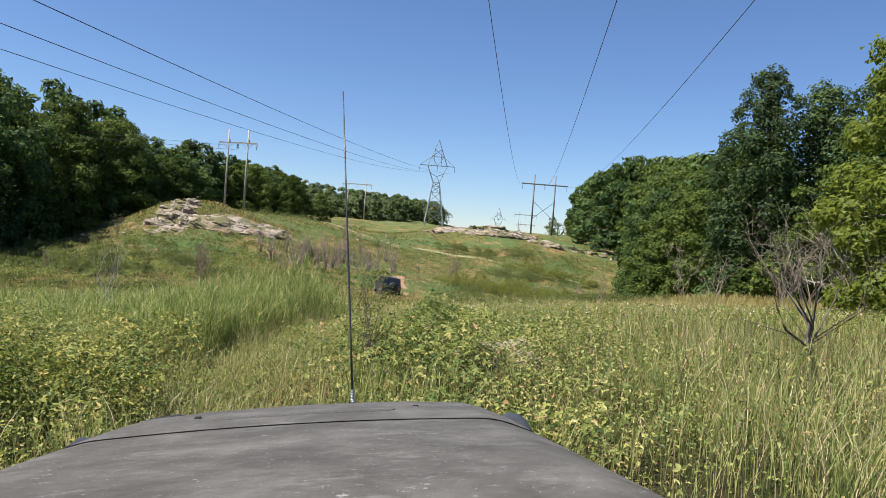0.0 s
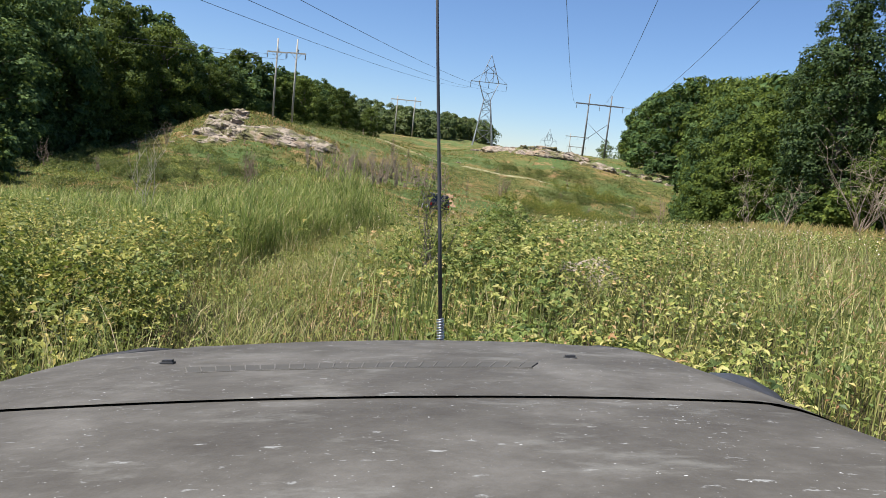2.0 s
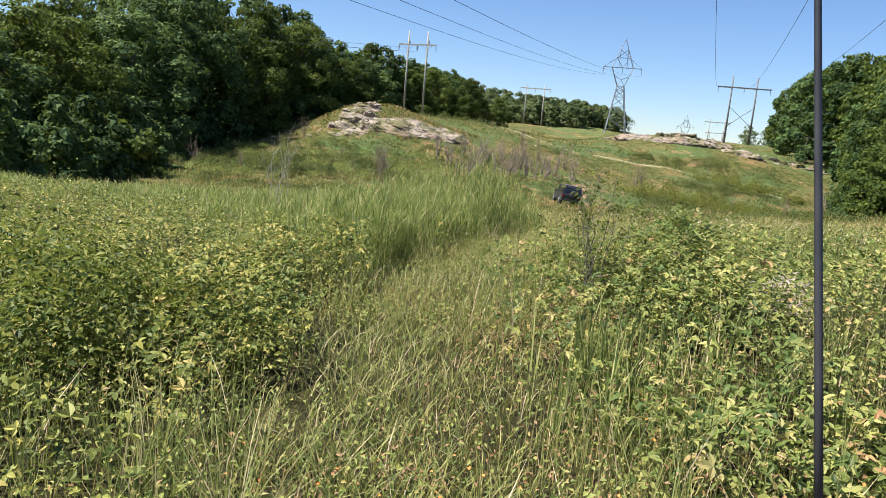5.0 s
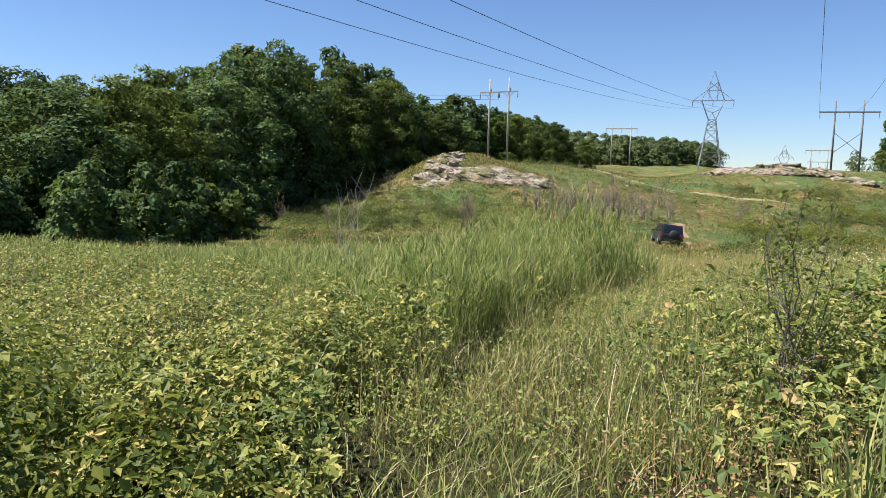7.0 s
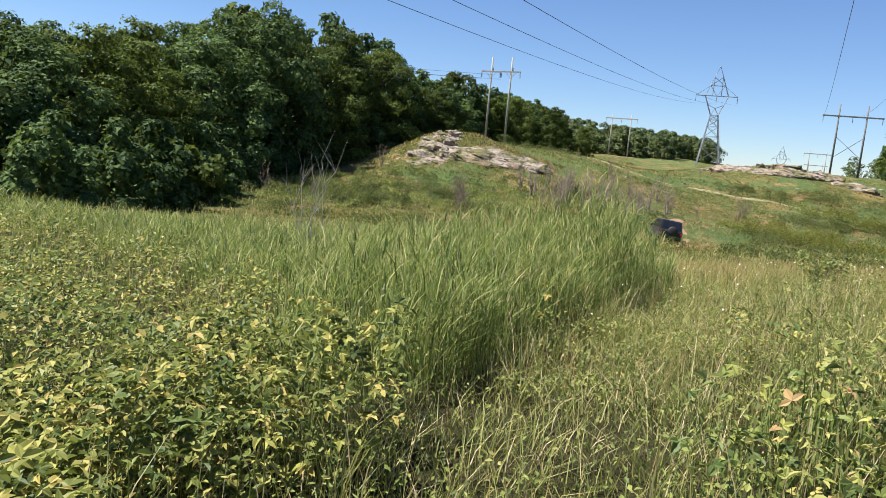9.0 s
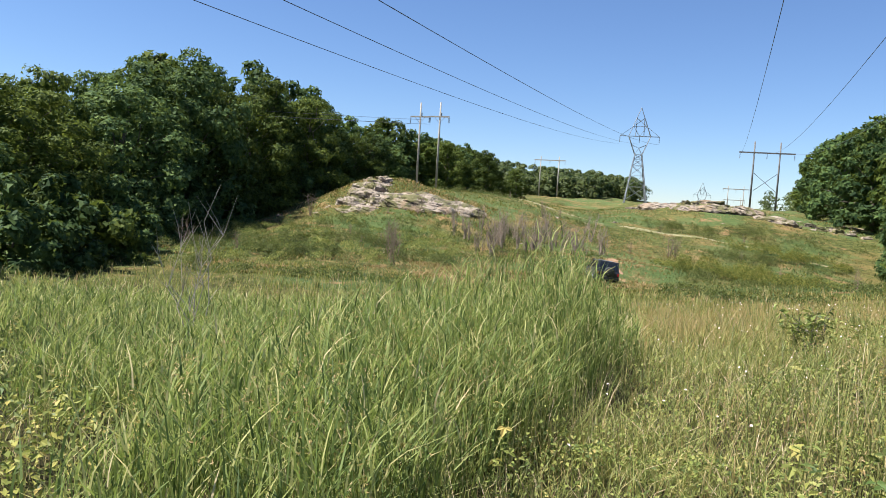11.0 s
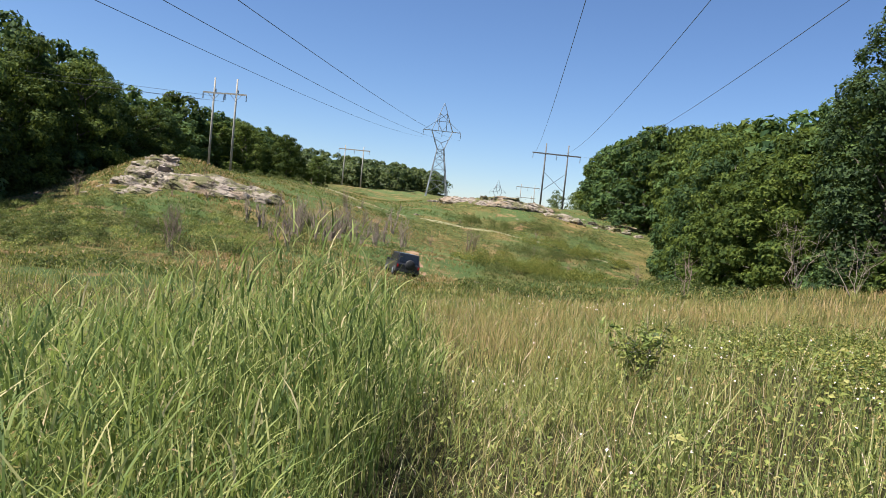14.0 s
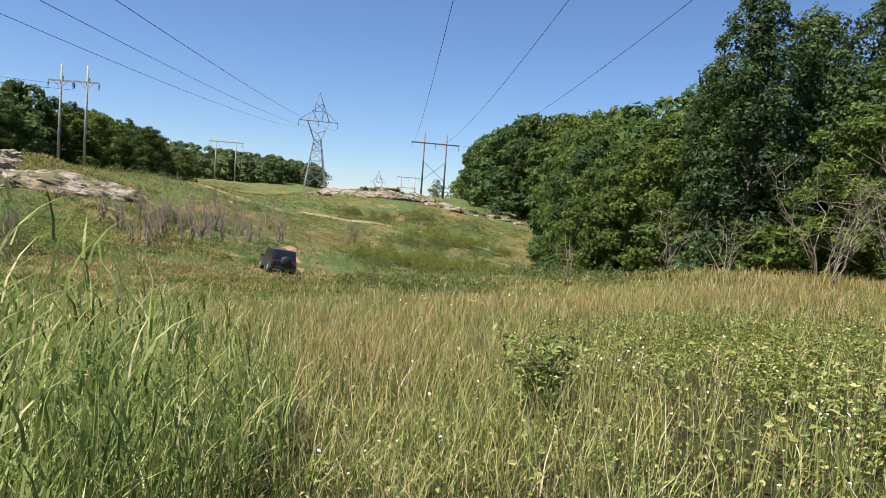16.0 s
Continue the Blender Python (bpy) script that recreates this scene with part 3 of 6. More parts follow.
def tree_row(line, step, kinds, table, depth, rows, seed, far_kinds, tall=None):
    """Trees along a polyline, set back in rows on its outer side."""
    rg = np.random.default_rng(seed)
    line = np.array(line, float)
    seg = np.hypot(*np.diff(line, axis=0).T)
    run = np.r_[0, np.cumsum(seg)]
    for r in range(rows):
        s = rg.uniform(0, step)
        while s < run[-1]:
            x, y = float(np.interp(s, run, line[:, 0])), float(np.interp(s, run, line[:, 1]))
            x += depth * (r + 0.5) + rg.uniform(-0.25, 0.25) * abs(depth)
            y += rg.uniform(-1, 1)
            pool = far_kinds if (y > 118 or (r > 0 and y > 72)) else kinds
            k = pool[rg.integers(len(pool))]
            if tall:
                t = tall * rg.uniform(0.75, 1.2)
            else:
                t = tall_enough(x, y, table) * (rg.uniform(0.8, 1.04) if r == 0 else rg.uniform(0.94, 1.1))
            t = min(max(t, 2.0), 25)
            own = OWN[k]
            plant_tree(k, x, y, t, rg.uniform(0, 6.28), wide=(t / own) * (0.5 + 0.5 * min(1.4, own / t)) * rg.uniform(0.92, 1.12))
            s += step * rg.uniform(0.8, 1.25) * (1 + 0.3 * r)


LEFT_EDGE = [(-33, 12), (-36, 40), (-42, 58), (-46, 76), (-47, 92), (-41, 118), (-36, 150), (-42, 215)]
tree_row(LEFT_EDGE, 6.3, ["dark_a", "dark_b", "mid_a", "dark_a"], LEFT_SKY, -5.5, 2, 31, ["dark_far", "dark_far", "mid_far"])
tree_row(LEFT_EDGE[0:6], 4.0, ["under", "under", "under_mid"], LEFT_SKY, 0.5, 1, 32, ["under"], tall=4.5)
for k, x, y, tall in (("under", -30.5, 36, 4.2), ("under", -32.5, 41, 4.8), ("under_mid", -34.5, 46, 4.4), ("under", -37, 51, 5.0), ("under", -29.5, 31, 3.8), ("under", -40, 58, 4.6)):
    plant_tree(k, x, y, tall, x)
plant_tree("conifer", -52, 75, tall_enough(-52, 75, LEFT_SKY) * 0.93, 0.4)
plant_tree("conifer", -52, 101, tall_enough(-52, 101, LEFT_SKY), 1.4)
RIGHT_EDGE = [(27, 28), (22, 40), (20, 50), (22, 62), (25, 74), (29, 92), (34, 112), (38, 140), (42, 180), (48, 240)]
tree_row(RIGHT_EDGE[3:], 7.2, ["mid_a", "mid_b", "mid_a", "dark_b"], RIGHT_SKY, 5.0, 2, 33, ["mid_far", "mid_far", "dark_far"])
tree_row(RIGHT_EDGE[:6], 6.0, ["under", "under_mid", "under_mid"], RIGHT_SKY, 4.5, 1, 34, ["under_mid"], tall=3.2)
for k, x, y, tall in (("tall", 24.8, 54, 18.8), ("tall", 29.6, 55, 18.5), ("tall", 32.5, 52, 19.5), ("dark_a", 27.5, 62, 16.5), ("dark_a", 33, 47, 19), ("mid_b", 23, 60, 10.5), ("bright", 23.2, 31, 16), ("dark_far", 33, 39, 17), ("mid_a", 27.5, 46, 11)):
    plant_tree(k, x, y, tall, x * 1.7)

for k, x, y in (("dark_far", 34.5, 150), ("mid_far", 38, 156), ("dark_far", 36.5, 168), ("dark_far", 41, 172), ("mid_far", 39.5, 186), ("dark_far", 43, 196), ("dark_far", 36.0, 138)):
    plant_tree(k, x, y, tall_enough(x, y, RIGHT_SKY), x * 2.3)
for k, x, y, tall in (("mid_a", -36.7, 140, 11.2), ("mid_b", -29.2, 142, 9.4), ("mid_b", -24.0, 146, 6.6)):
    plant_tree(k, x, y, tall, x)

# woods on the far slope, one uncountable mass
FAR_SKY = ([-20, -15, -12, -10, -7.5, -3, 0.8, 2.1, 4], [0.095, 0.088, 0.08, 0.068, 0.064, 0.06, 0.049, 0.043, 0.03])
fr = np.random.default_rng(41)
fc, fn = [], []


def far_crown(x, y, hgt, wide, count):
    """One distant crown: leaves over a few stacked domes."""
    for j in range(5):
        f = j / 4
        c = np.array([x + fr.normal(0, 0.35 * wide), y + fr.normal(0, 0.35 * wide), land1(x, y) + hgt * (0.1 + 0.72 * f)])
        d = unit_rows(count, fr)
        d[:, 2] = np.where(d[:, 2] < -0.2, -d[:, 2], d[:, 2])
        fc.append(c + d * [1, 1, 0.9] * wide * (0.95 - 0.45 * f * f) * fr.uniform(0.8, 1.06, (count, 1)))
        fn.append(d + [0, 0, 0.4] + fr.normal(0, 0.25, (count, 3)))


for k in range(185):
    x = fr.uniform(-95, 2)
    y = 285 + fr.uniform(0, 60) - 0.1 * x if k < 100 else fr.uniform(258, 288)
    if k >= 100:
        x = fr.uniform(-66, -14) + 0.1 * (y - 260)
    hgt = tall_enough(x, y, FAR_SKY) * (fr.uniform(0.72, 1.04) if k < 100 else fr.uniform(0.5, 0.85))
    far_crown(x, y, hgt, fr.uniform(2.2, 3.4), 92)
for k in range(70):
    x = fr.uniform(-44, 2)
    y = fr.uniform(284, 318) - 0.1 * x
    far_crown(x, y, tall_enough(x, y, FAR_SKY) * fr.uniform(0.6, 1.0), fr.uniform(2.4, 3.4), 90)
for k in range(60):
    x, y = fr.uniform(50, 95), 200 + fr.uniform(0, 140)
    far_crown(x, y, fr.uniform(9, 14), fr.uniform(2.4, 3.6), 70)
v, t = leaf_points(np.concatenate(fc), np.concatenate(fn), 0.7, fr)
tagged(new("distant_woods", quick_mesh("distant_woods", v, tris=t, mats=[M_FAR_WOOD])), "dense green woods covering the distant slope", "woods", kind="stuff")

# ---------------------------------------------------------------- power lines


def lattice_tower(m):
    """Steel lattice tower with a peaked head and one cross-arm."""
    top = empty_thing("transmission_tower", m, "grey steel lattice tower with one crossarm and pointed peak", "power pylon", "transmission towers")
    h1, h2, ha, hp = 11.5, 16.0, 16.0, 23.0
    w0, w1 = 2.6, 0.85
    for sx_ in (-1, 1):
        for sy_ in (-1, 1):
            part("leg", Shape().tube([(sx_ * w0, sy_ * w0, -0.5), (sx_ * w1, sy_ * w1, h1)], [0.15, 0.11], 4).mesh("leg", M_STEEL), top)
    br = Shape()
    zs = [0.3, 3.6, 6.4, 8.8, 10.4, 11.5]
    for a, b in zip(zs, zs[1:]):
        wa, wb = (w0 + (w1 - w0) * z / h1 for z in (a, b))
        for s in (-1, 1):
            br.beam((-wa, s * wa, a), (wb, s * wb, b), 0.085).beam((wa, s * wa, a), (-wb, s * wb, b), 0.085)
            br.beam((s * wa, -wa, a), (s * wb, wb, b), 0.085).beam((s * wa, wa, a), (s * wb, -wb, b), 0.085)
            br.beam((-wb, s * wb, b), (wb, s * wb, b), 0.07).beam((s * wb, -wb, b), (s * wb, wb, b), 0.07)
    part("bracing", br.mesh("bracing", M_STEEL), top)
    # head: a V opening to the arm, closed to a peak
    hd = Shape()
    for s in (-1, 1):
        for d in (-1, 1):
            hd.beam((s * w1, d * w1, h1), (s * 2.6, d * 0.6, ha), 0.12)
            hd.beam((s * w1, d * w1, h1), (0, d * 0.6, h1 + 1.6), 0.08)
            hd.beam((0, d * 0.6, h1 + 1.6), (s * 1.7, d * 0.6, h1 + 2.4), 0.07)
            hd.beam((s * 2.6, d * 0.6, ha), (0, 0, hp), 0.1)
            hd.beam((s * 0.9, d * 0.4, ha + 4.4), (-s * 1.6, d * 0.5, ha + 2.4), 0.07)
            hd.beam((s * 1.0, d * 0.5, ha), (s * 0.9, d * 0.4, ha + 4.4), 0.07)
            hd.beam((0, d * 0.6, ha), (s * 1.6, d * 0.5, ha + 2.4), 0.07)
        hd.beam((-1.6, s * 0.5, ha + 2.4), (1.6, s * 0.5, ha + 2.4), 0.07)
    part("head", hd.mesh("head", M_STEEL), top)
    arm = Shape()
    for d in (-1, 1):
        arm.beam((-4.7, d * 0.25, ha), (4.7, d * 0.25, ha), 0.12)
    for s in (-1, 1):
        arm.beam((s * 4.7, 0, ha), (s * 1.7, 0, ha + 2.3), 0.09).beam((s * 4.7, -0.25, ha), (s * 4.7, 0.25, ha), 0.1)
        for k in (2.9, 3.8):
            arm.beam((s * k, -0.25, ha), (s * (k + 0.5), 0.25, ha), 0.06)
    part("crossarm", arm.mesh("crossarm", M_STEEL), top)
    for x in (-4.7, 0, 4.7):
        part("insulator", insulator(1.5), top).location = (x, 0, ha - 0.05)
    return top


def insulator(length):
    s = Shape()
    n = max(4, int(length / 0.15))
    s.tube([(0, 0, 0), (0, 0, -length)], [0.03, 0.03], 5)
    for k in range(n):
        z = -length * (k + 0.7) / (n + 1)
        s.tube([(0, 0, z), (0, 0, z - 0.05)], [0.06, 0.13], 7)
    return s.mesh("insulator", M_PORCELAIN, True)


def h_frame(m, gap, tall, arm, arm_z, braced, mat, label):
    top = empty_thing("h_frame_pole", m, label, "utility pole", "wooden pole structures")
    for s in (-1, 1):
        part("pole", Shape().tube([(s * gap / 2, 0, -0.6), (s * gap / 2, 0, tall * 0.5), (s * gap / 2, 0, tall)], [0.24, 0.2, 0.15], 9).mesh("pole", mat, True), top)
    part("crossarm", Shape().box((-arm / 2, -0.2, arm_z - 0.16), (arm / 2, -0.02, arm_z + 0.16)).mesh("crossarm", mat), top)
    if braced:
        for s in (-1, 1):
            part("brace", Shape().beam((-s * gap / 2, 0.22 * s, arm_z - 9.3), (s * gap / 2, 0.22 * s, arm_z - 4.6), 0.1).mesh("brace", mat), top)
    for x in (-arm / 2 + 0.2, 0, arm / 2 - 0.2):
        part("insulator", insulator(1.3), top).location = (x, -0.11, arm_z - 0.16)
    return top


def line_pole(m, label):
    top = empty_thing("utility_pole", m, label, "utility pole", "slim poles on the rock hill")
    part("pole", Shape().tube([(0, 0, -0.8), (0, 0, 6), (0, 0, 12.1)], [0.165, 0.14, 0.1], 9).mesh("pole", M_POLE, True), top)
    part("crossarm", Shape().box((-1.45, -0.2, 10.0), (1.45, -0.08, 10.2)).mesh("crossarm", M_POLE), top)
    br = Shape().beam((-0.75, -0.14, 10.0), (0, -0.14, 9.2), 0.04).beam((0.75, -0.14, 10.0), (0, -0.14, 9.2), 0.04)
    part("brace", br.mesh("brace", M_STEEL), top)
    for x in (-1.4, 1.4):
        part("insulator", insulator(0.8), top).location = (x, -0.14, 10.0)
    part("insulator", insulator(0.5), top).location = (0.25, -0.14, 10.7)
    return top


def at_land(x, y, turn=0.0, dz=0.0):
    return Matrix.LocRotScale((x, y, land1(x, y) + dz), Euler((0, 0, radians(turn))), None)


tower = lattice_tower(at_land(-1.1, 190, 3, 0.2))
copy_thing(tower, at_land(37, 430, 5))
h_frame(at_land(28.0, 189, 3), 5.7, 16.0, 12.4, 13.4, True, M_POLE_DARK, "dark wooden H-frame structure with crossarm and X brace")
far_h = h_frame(at_land(-29.2, 250, -3), 6.2, 13.6, 10.6, 12.3, False, M_POLE, "weathered grey H-frame pole structure below the wooded slope")
copy_thing(far_h, at_land(41, 330, 0))
copy_thing(far_h, at_land(50, 400, 0))
pole_a = line_pole(at_land(-32.0, 106, -4), "slim grey wooden utility pole with short crossarm")
copy_thing(pole_a, at_land(-29.1, 106, -4))


def cable(name, f, y0, y1, n, radius, label, group):
    pts = [f(y0 + (y1 - y0) * i / n) for i in range(n + 1)]
    ob = new(name, Shape().tube(pts, [radius] * (n + 1), 5, cap=False).mesh(name, M_WIRE, True))
    return tagged(ob, label, "cable", group)


for x0 in (3.6, -1.1, -5.8):
    cable("power_line", lambda y, x0=x0: (x0 * (y - 45) / 145 + (-14.27 + (x0 + 1.1) * 0.79) * (190 - y) / 145, y, 8.713 + 9.89 * (y - 45) / 145 + 0.00018 * (y - 45) * (y - 190)), -90, 190, 70, 0.017, "thin dark sagging overhead power conductor", "overhead conductors")
for x0 in (22.0, 28.0, 34.0):
    cable("power_line", lambda y, x0=x0: (x0 * (y - 45) / 144 + (8.62 + (x0 - 28) * 0.84) * (189 - y) / 144, y, 10.64 + 7.0 * (y - 45) / 144 + 0.00041 * (y - 45) * (y - 189)), -110, 189, 70, 0.017, "thin dark sagging overhead power conductor", "overhead conductors")
for dx, dz in ((-1.4, 0.0), (0.2, 0.6), (1.4, 0.0)):
    cable("service_line", lambda y, dx=dx, dz=dz: (-32 + dx - (106 - y) * 0.9, y, 12.2 + dz - 3.4 * math.sin(math.pi * min(1.0, (106 - y) / 110.0))), 0, 106, 30, 0.018, "thin overhead wire running past the forest edge", "thin wires")

# ---------------------------------------------------------------- rocks


def rock_mesh(size, seed, flat=1.0):
    """A cracked block of bedrock: a rounded cube broken by ledges and noise."""
    bm = bmesh.new()
    bmesh.ops.create_cube(bm, size=2.0)
    bmesh.ops.subdivide_edges(bm, edges=bm.edges[:], cuts=4, use_grid_fill=True)
    off = Vector((seed * 7.3, seed * 3.1, seed * 1.7))
    for v_ in bm.verts:
        p = v_.co.copy()
        p = p.lerp(p.normalized() * 1.25, 0.45)
        n1 = noise.noise(p * 0.9 + off) * 0.35 + noise.noise(p * 2.2 + off) * 0.16 + noise.noise(p * 5 + off) * 0.06
        p = p * (1 + n1)
        p.z = round(p.z * 2.6 + noise.noise(p * 1.3 + off)) / 2.6 * 0.55 + p.z * 0.45
        v_.co = Vector((p.x * size[0], p.y * size[1], p.z * size[2] * flat))
    me = bpy.data.meshes.new("rock")
    bm.to_mesh(me)
    bm.free()
    me.materials.append(M_ROCK)
    return me


def smooth_slab(size, seed):
    """A broad ice-smoothed hump of bedrock with a broken foot."""
    bm = bmesh.new()
    bmesh.ops.create_cube(bm, size=2.0)
    bmesh.ops.subdivide_edges(bm, edges=bm.edges[:], cuts=13, use_grid_fill=True)
    off = Vector((seed * 5.1, seed * 2.3, seed))
    for v_ in bm.verts:
        p = v_.co.lerp(v_.co.normalized() * 1.2, 0.8)
        foot = max(0.0, 0.5 - p.z)
        k = 1 + 0.16 * noise.noise(p * 1.4 + off) + 0.1 * noise.noise(p * 3.5 + off) + foot * 0.22 * noise.noise(p * 7 + off)
        crack = 0.07 * max(0.0, 1 - abs(noise.noise(Vector((p.x * 1.8, p.y * 1.8, p.z * 5)) + off)) * 9)
        p = p * (k - crack)
        v_.co = Vector((p.x * size[0], p.y * size[1], p.z * size[2]))
    me = bpy.data.meshes.new("rock")
    bm.to_mesh(me)
    bm.free()
    me.materials.append(M_ROCK)
    return me


ROCKS = [rock_mesh((1.5, 1.2, 0.75), 1), rock_mesh((2.2, 1.3, 0.6), 2), rock_mesh((1.3, 1.0, 0.9), 3), rock_mesh((2.6, 1.8, 0.7), 4), smooth_slab((4.6, 3.2, 1.7), 5), smooth_slab((2.6, 2.2, 1.6), 6)]


def rock(k, x, y, s, sink, turn, tilt, group, label="weathered grey granite ledge breaking through the grass"):
    ob = new("rock", ROCKS[k])
    ob.matrix_world = Matrix.LocRotScale((x, y, land1(x, y) - sink), Euler((tilt, tilt * 0.5, turn)), (s, s, s))
    return tagged(ob, label, "rock", group)


rr = np.random.default_rng(51)
# left hill: broken ledges at the shoulder, smooth humps on the face, turf above
for k in range(46):
    if k < 24:
        x, y, s_ = rr.uniform(-34.8, -30.6), 86.0 + 1.25 * (k % 6) + rr.normal(0, 0.25), rr.uniform(0.36, 0.68)
    elif k < 36:
        x, y, s_ = rr.normal(-33.0, 2.6), rr.uniform(81.5, 84.6), rr.uniform(0.14, 0.34)
    else:
        x, y, s_ = rr.uniform(-30, -20), rr.uniform(85.0, 88.5), rr.uniform(0.14, 0.34)
    rock(int(rr.integers(4)), x, y, s_, rr.uniform(0.0, 0.3), rr.uniform(-0.5, 0.5), rr.uniform(0.05, 0.5), "ledges of the rocky hill")
for k, x, y, s, sink, turn in ((4, -25.6, 88.4, 0.9, 0.7, 0.15), (5, -29.6, 87.4, 0.85, 0.65, 1.1), (4, -21.8, 89.4, 0.66, 0.5, -0.3), (5, -33.4, 88.6, 0.6, 0.4, 0.3), (4, -30.8, 84.2, 0.4, 0.4, 0.5), (5, -24.4, 86.2, 0.42, 0.3, 0.2), (5, -33.6, 86.6, 0.5, 0.3, 0.9), (5, -32.4, 90.6, 0.5, 0.35, 1.6)):
    rock(k, x, y, s, sink, turn, 0.2, "ledges of the rocky hill", "large smooth pinkish-grey bedrock hump on the hill")
# middle crest
for k in range(80):
    u = rr.random()
    x = 0 + 34 * u + rr.normal(0, 1.0)
    y = 140.5 - 5 * u + rr.uniform(-5, 3)
    rock(int(rr.integers(4)), x, y, rr.uniform(0.2, 0.8), rr.uniform(0.12, 0.5), rr.uniform(-0.4, 0.4), rr.uniform(-0.15, 0.1), "ledges of the middle crest", "low weathered pinkish bedrock ledge on the crest")
for k in range(9):
    rock(4 + k % 2, 2.5 + 2.3 * k, 137.0 - 0.2 * k + rr.uniform(-2.5, 1.5), rr.uniform(0.4, 0.7), rr.uniform(0.4, 0.75), rr.uniform(-0.4, 0.4), 0.1, "ledges of the middle crest", "broad pinkish bedrock hump on the crest")
for x, y, s in ((-21.3, 63.3, 0.42), (-11.0, 22.5, 0.3), (1.4, 11.4, 0.44)):
    rock(0, x, y, s, 0.1 * s, x, 0.0, "single stones", "small pale stone lying in the grass")
for k in range(36):
    x, y = rr.uniform(-36, 24), rr.uniform(62, 128)
    if abs(x + 3) < 4 and y < 80:
        continue
    rock(int(rr.integers(3)), x, y, rr.uniform(0.12, 0.3), 0.08, rr.uniform(0, 6), 0.1, "stones on the slope", "small grey stone half sunk in the slope")


def drape(name, line, half, mat, label, lift=0.05, seed=1):
    """A worn strip laid over the ground along a polyline, with an uneven edge."""
    rg = np.random.default_rng(seed)
    line = np.array(line, float)
    run = np.r_[0, np.cumsum(np.hypot(*np.diff(line, axis=0).T))]
    s = np.arange(0, run[-1], 0.8)
    x, y = np.interp(s, run, line[:, 0]), np.interp(s, run, line[:, 1])
    for _ in range(6):
        x[1:-1] = (x[:-2] + x[1:-1] * 2 + x[2:]) / 4
        y[1:-1] = (y[:-2] + y[1:-1] * 2 + y[2:]) / 4
    dx, dy = np.gradient(x), np.gradient(y)
    ln = np.hypot(dx, dy)
    nx, ny = -dy / ln, dx / ln
    rows = []
    wl, wr = (half * (1 + 0.35 * np.convolve(rg.normal(0, 1, len(s)), np.ones(4) / 2, "same")) for _ in range(2))
    taper = np.clip(np.minimum(s, run[-1] - s) / 3.0, 0.1, 1)
    for f in (-1, -0.5, 0, 0.5, 1):
        w = np.where(f < 0, wl, wr) * f * taper
        px, py = x + nx * w, y + ny * w
        rows.append(np.stack([px, py, land(px, py) + lift * (1.0 if abs(f) < 0.9 else -0.5)], 1))
    v = np.stack(rows, 1).reshape(-1, 3)
    ob = new(name, quick_mesh(name, v, grid_faces(len(s), 5), mats=[mat], smooth=True))
    return tagged(ob, label, "path", kind="structure")


drape("dirt_track", [(-20, 121), (-13, 114.5), (-7.5, 110.8), (1, 110), (9.5, 109.5), (17, 110.5), (23, 107)], 0.8, M_TRACK, "pale sandy vehicle track crossing the slope")
drape("dirt_track", [(-4.4, 81), (-3.7, 77), (-2.7, 71), (-2.3, 66.5)], 0.42, M_SOIL, "bare reddish eroded soil rut on the slope", seed=2)

# ---------------------------------------------------------------- meadow


def track_x(y):
    return np.interp(y, [0, 2, 5.3, 9, 11.3, 13.8, 20], [0, -0.4, -1.4, -2.5, -2.65, -2.2, -1.2])


def car_zone(x, y):
    """Ground kept clear of tall plants: under the standing vehicle and where the camera goes."""
    c, s = math.cos(radians(4.4)), math.sin(radians(4.4))
    u = (x + 0.40) * c + (y - 2.0) * s
    w = -(x + 0.40) * s + (y - 2.0) * c
    return (np.abs(u) < 1.05) & (w > -1.0) & (w < 2.1)


def reed_inside(x, y):
    """Distance inside the reed bed from its edge beside the track and from its front."""
    edge = np.interp(y, [10.8, 13, 15, 17, 19, 22], [-3.5, -3.15, -2.75, -2.35, -2.2, -2.4]) + 0.2 * np.sin(1.7 * y)
    front = np.interp(x, [-34, -14, -9, -7, -5.6, -4.6, -3.2], [24, 17.5, 15, 14, 12.8, 11.2, 10.9]) + 0.5 * np.sin(1.9 * x)
    return np.minimum(edge - x, y - front)


def reed_zone(x, y):
    back = np.interp(x, [-34, -10, -2], [31, 23.5, 21.5])
    return (reed_inside(x, y) > 0) & (x > -34) & (y < back)


def gold_zone(x, y):
    return bell(x, y, 12, 38, 12, 5.5) + 0.6 * bell(x, y, 0.0, 25, 1.7, 5) - 0.5 * bell(x, y, 8, 17, 6, 5)


def thicket_zone(x, y):
    """Mixed leafy thicket between the track and the reeds."""
    return bell(x, y, -7.2, 9.3, 3.6, 3.2) + bell(x, y, -4.6, 8.6, 1.3, 2.0) + 0.8 * bell(x, y, -13, 13, 5, 3)


def raspberry_zone(x, y):
    """Raspberry canes and forbs on the other side of the track."""
    return bell(x, y, 0.8, 10.1, 1.3, 1.1) + 0.75 * bell(x, y, 0.9, 6.6, 1.1, 1.1) + 0.25 * bell(x, y, 4.0, 8.4, 1.8, 2.0) + 0.7 * bell(x, y, 8, 18, 4.0, 3.0) + 0.5 * bell(x, y, 3.5, 17.5, 2, 2.5)


def bramble_zone(x, y):
    return thicket_zone(x, y) + raspberry_zone(x, y)


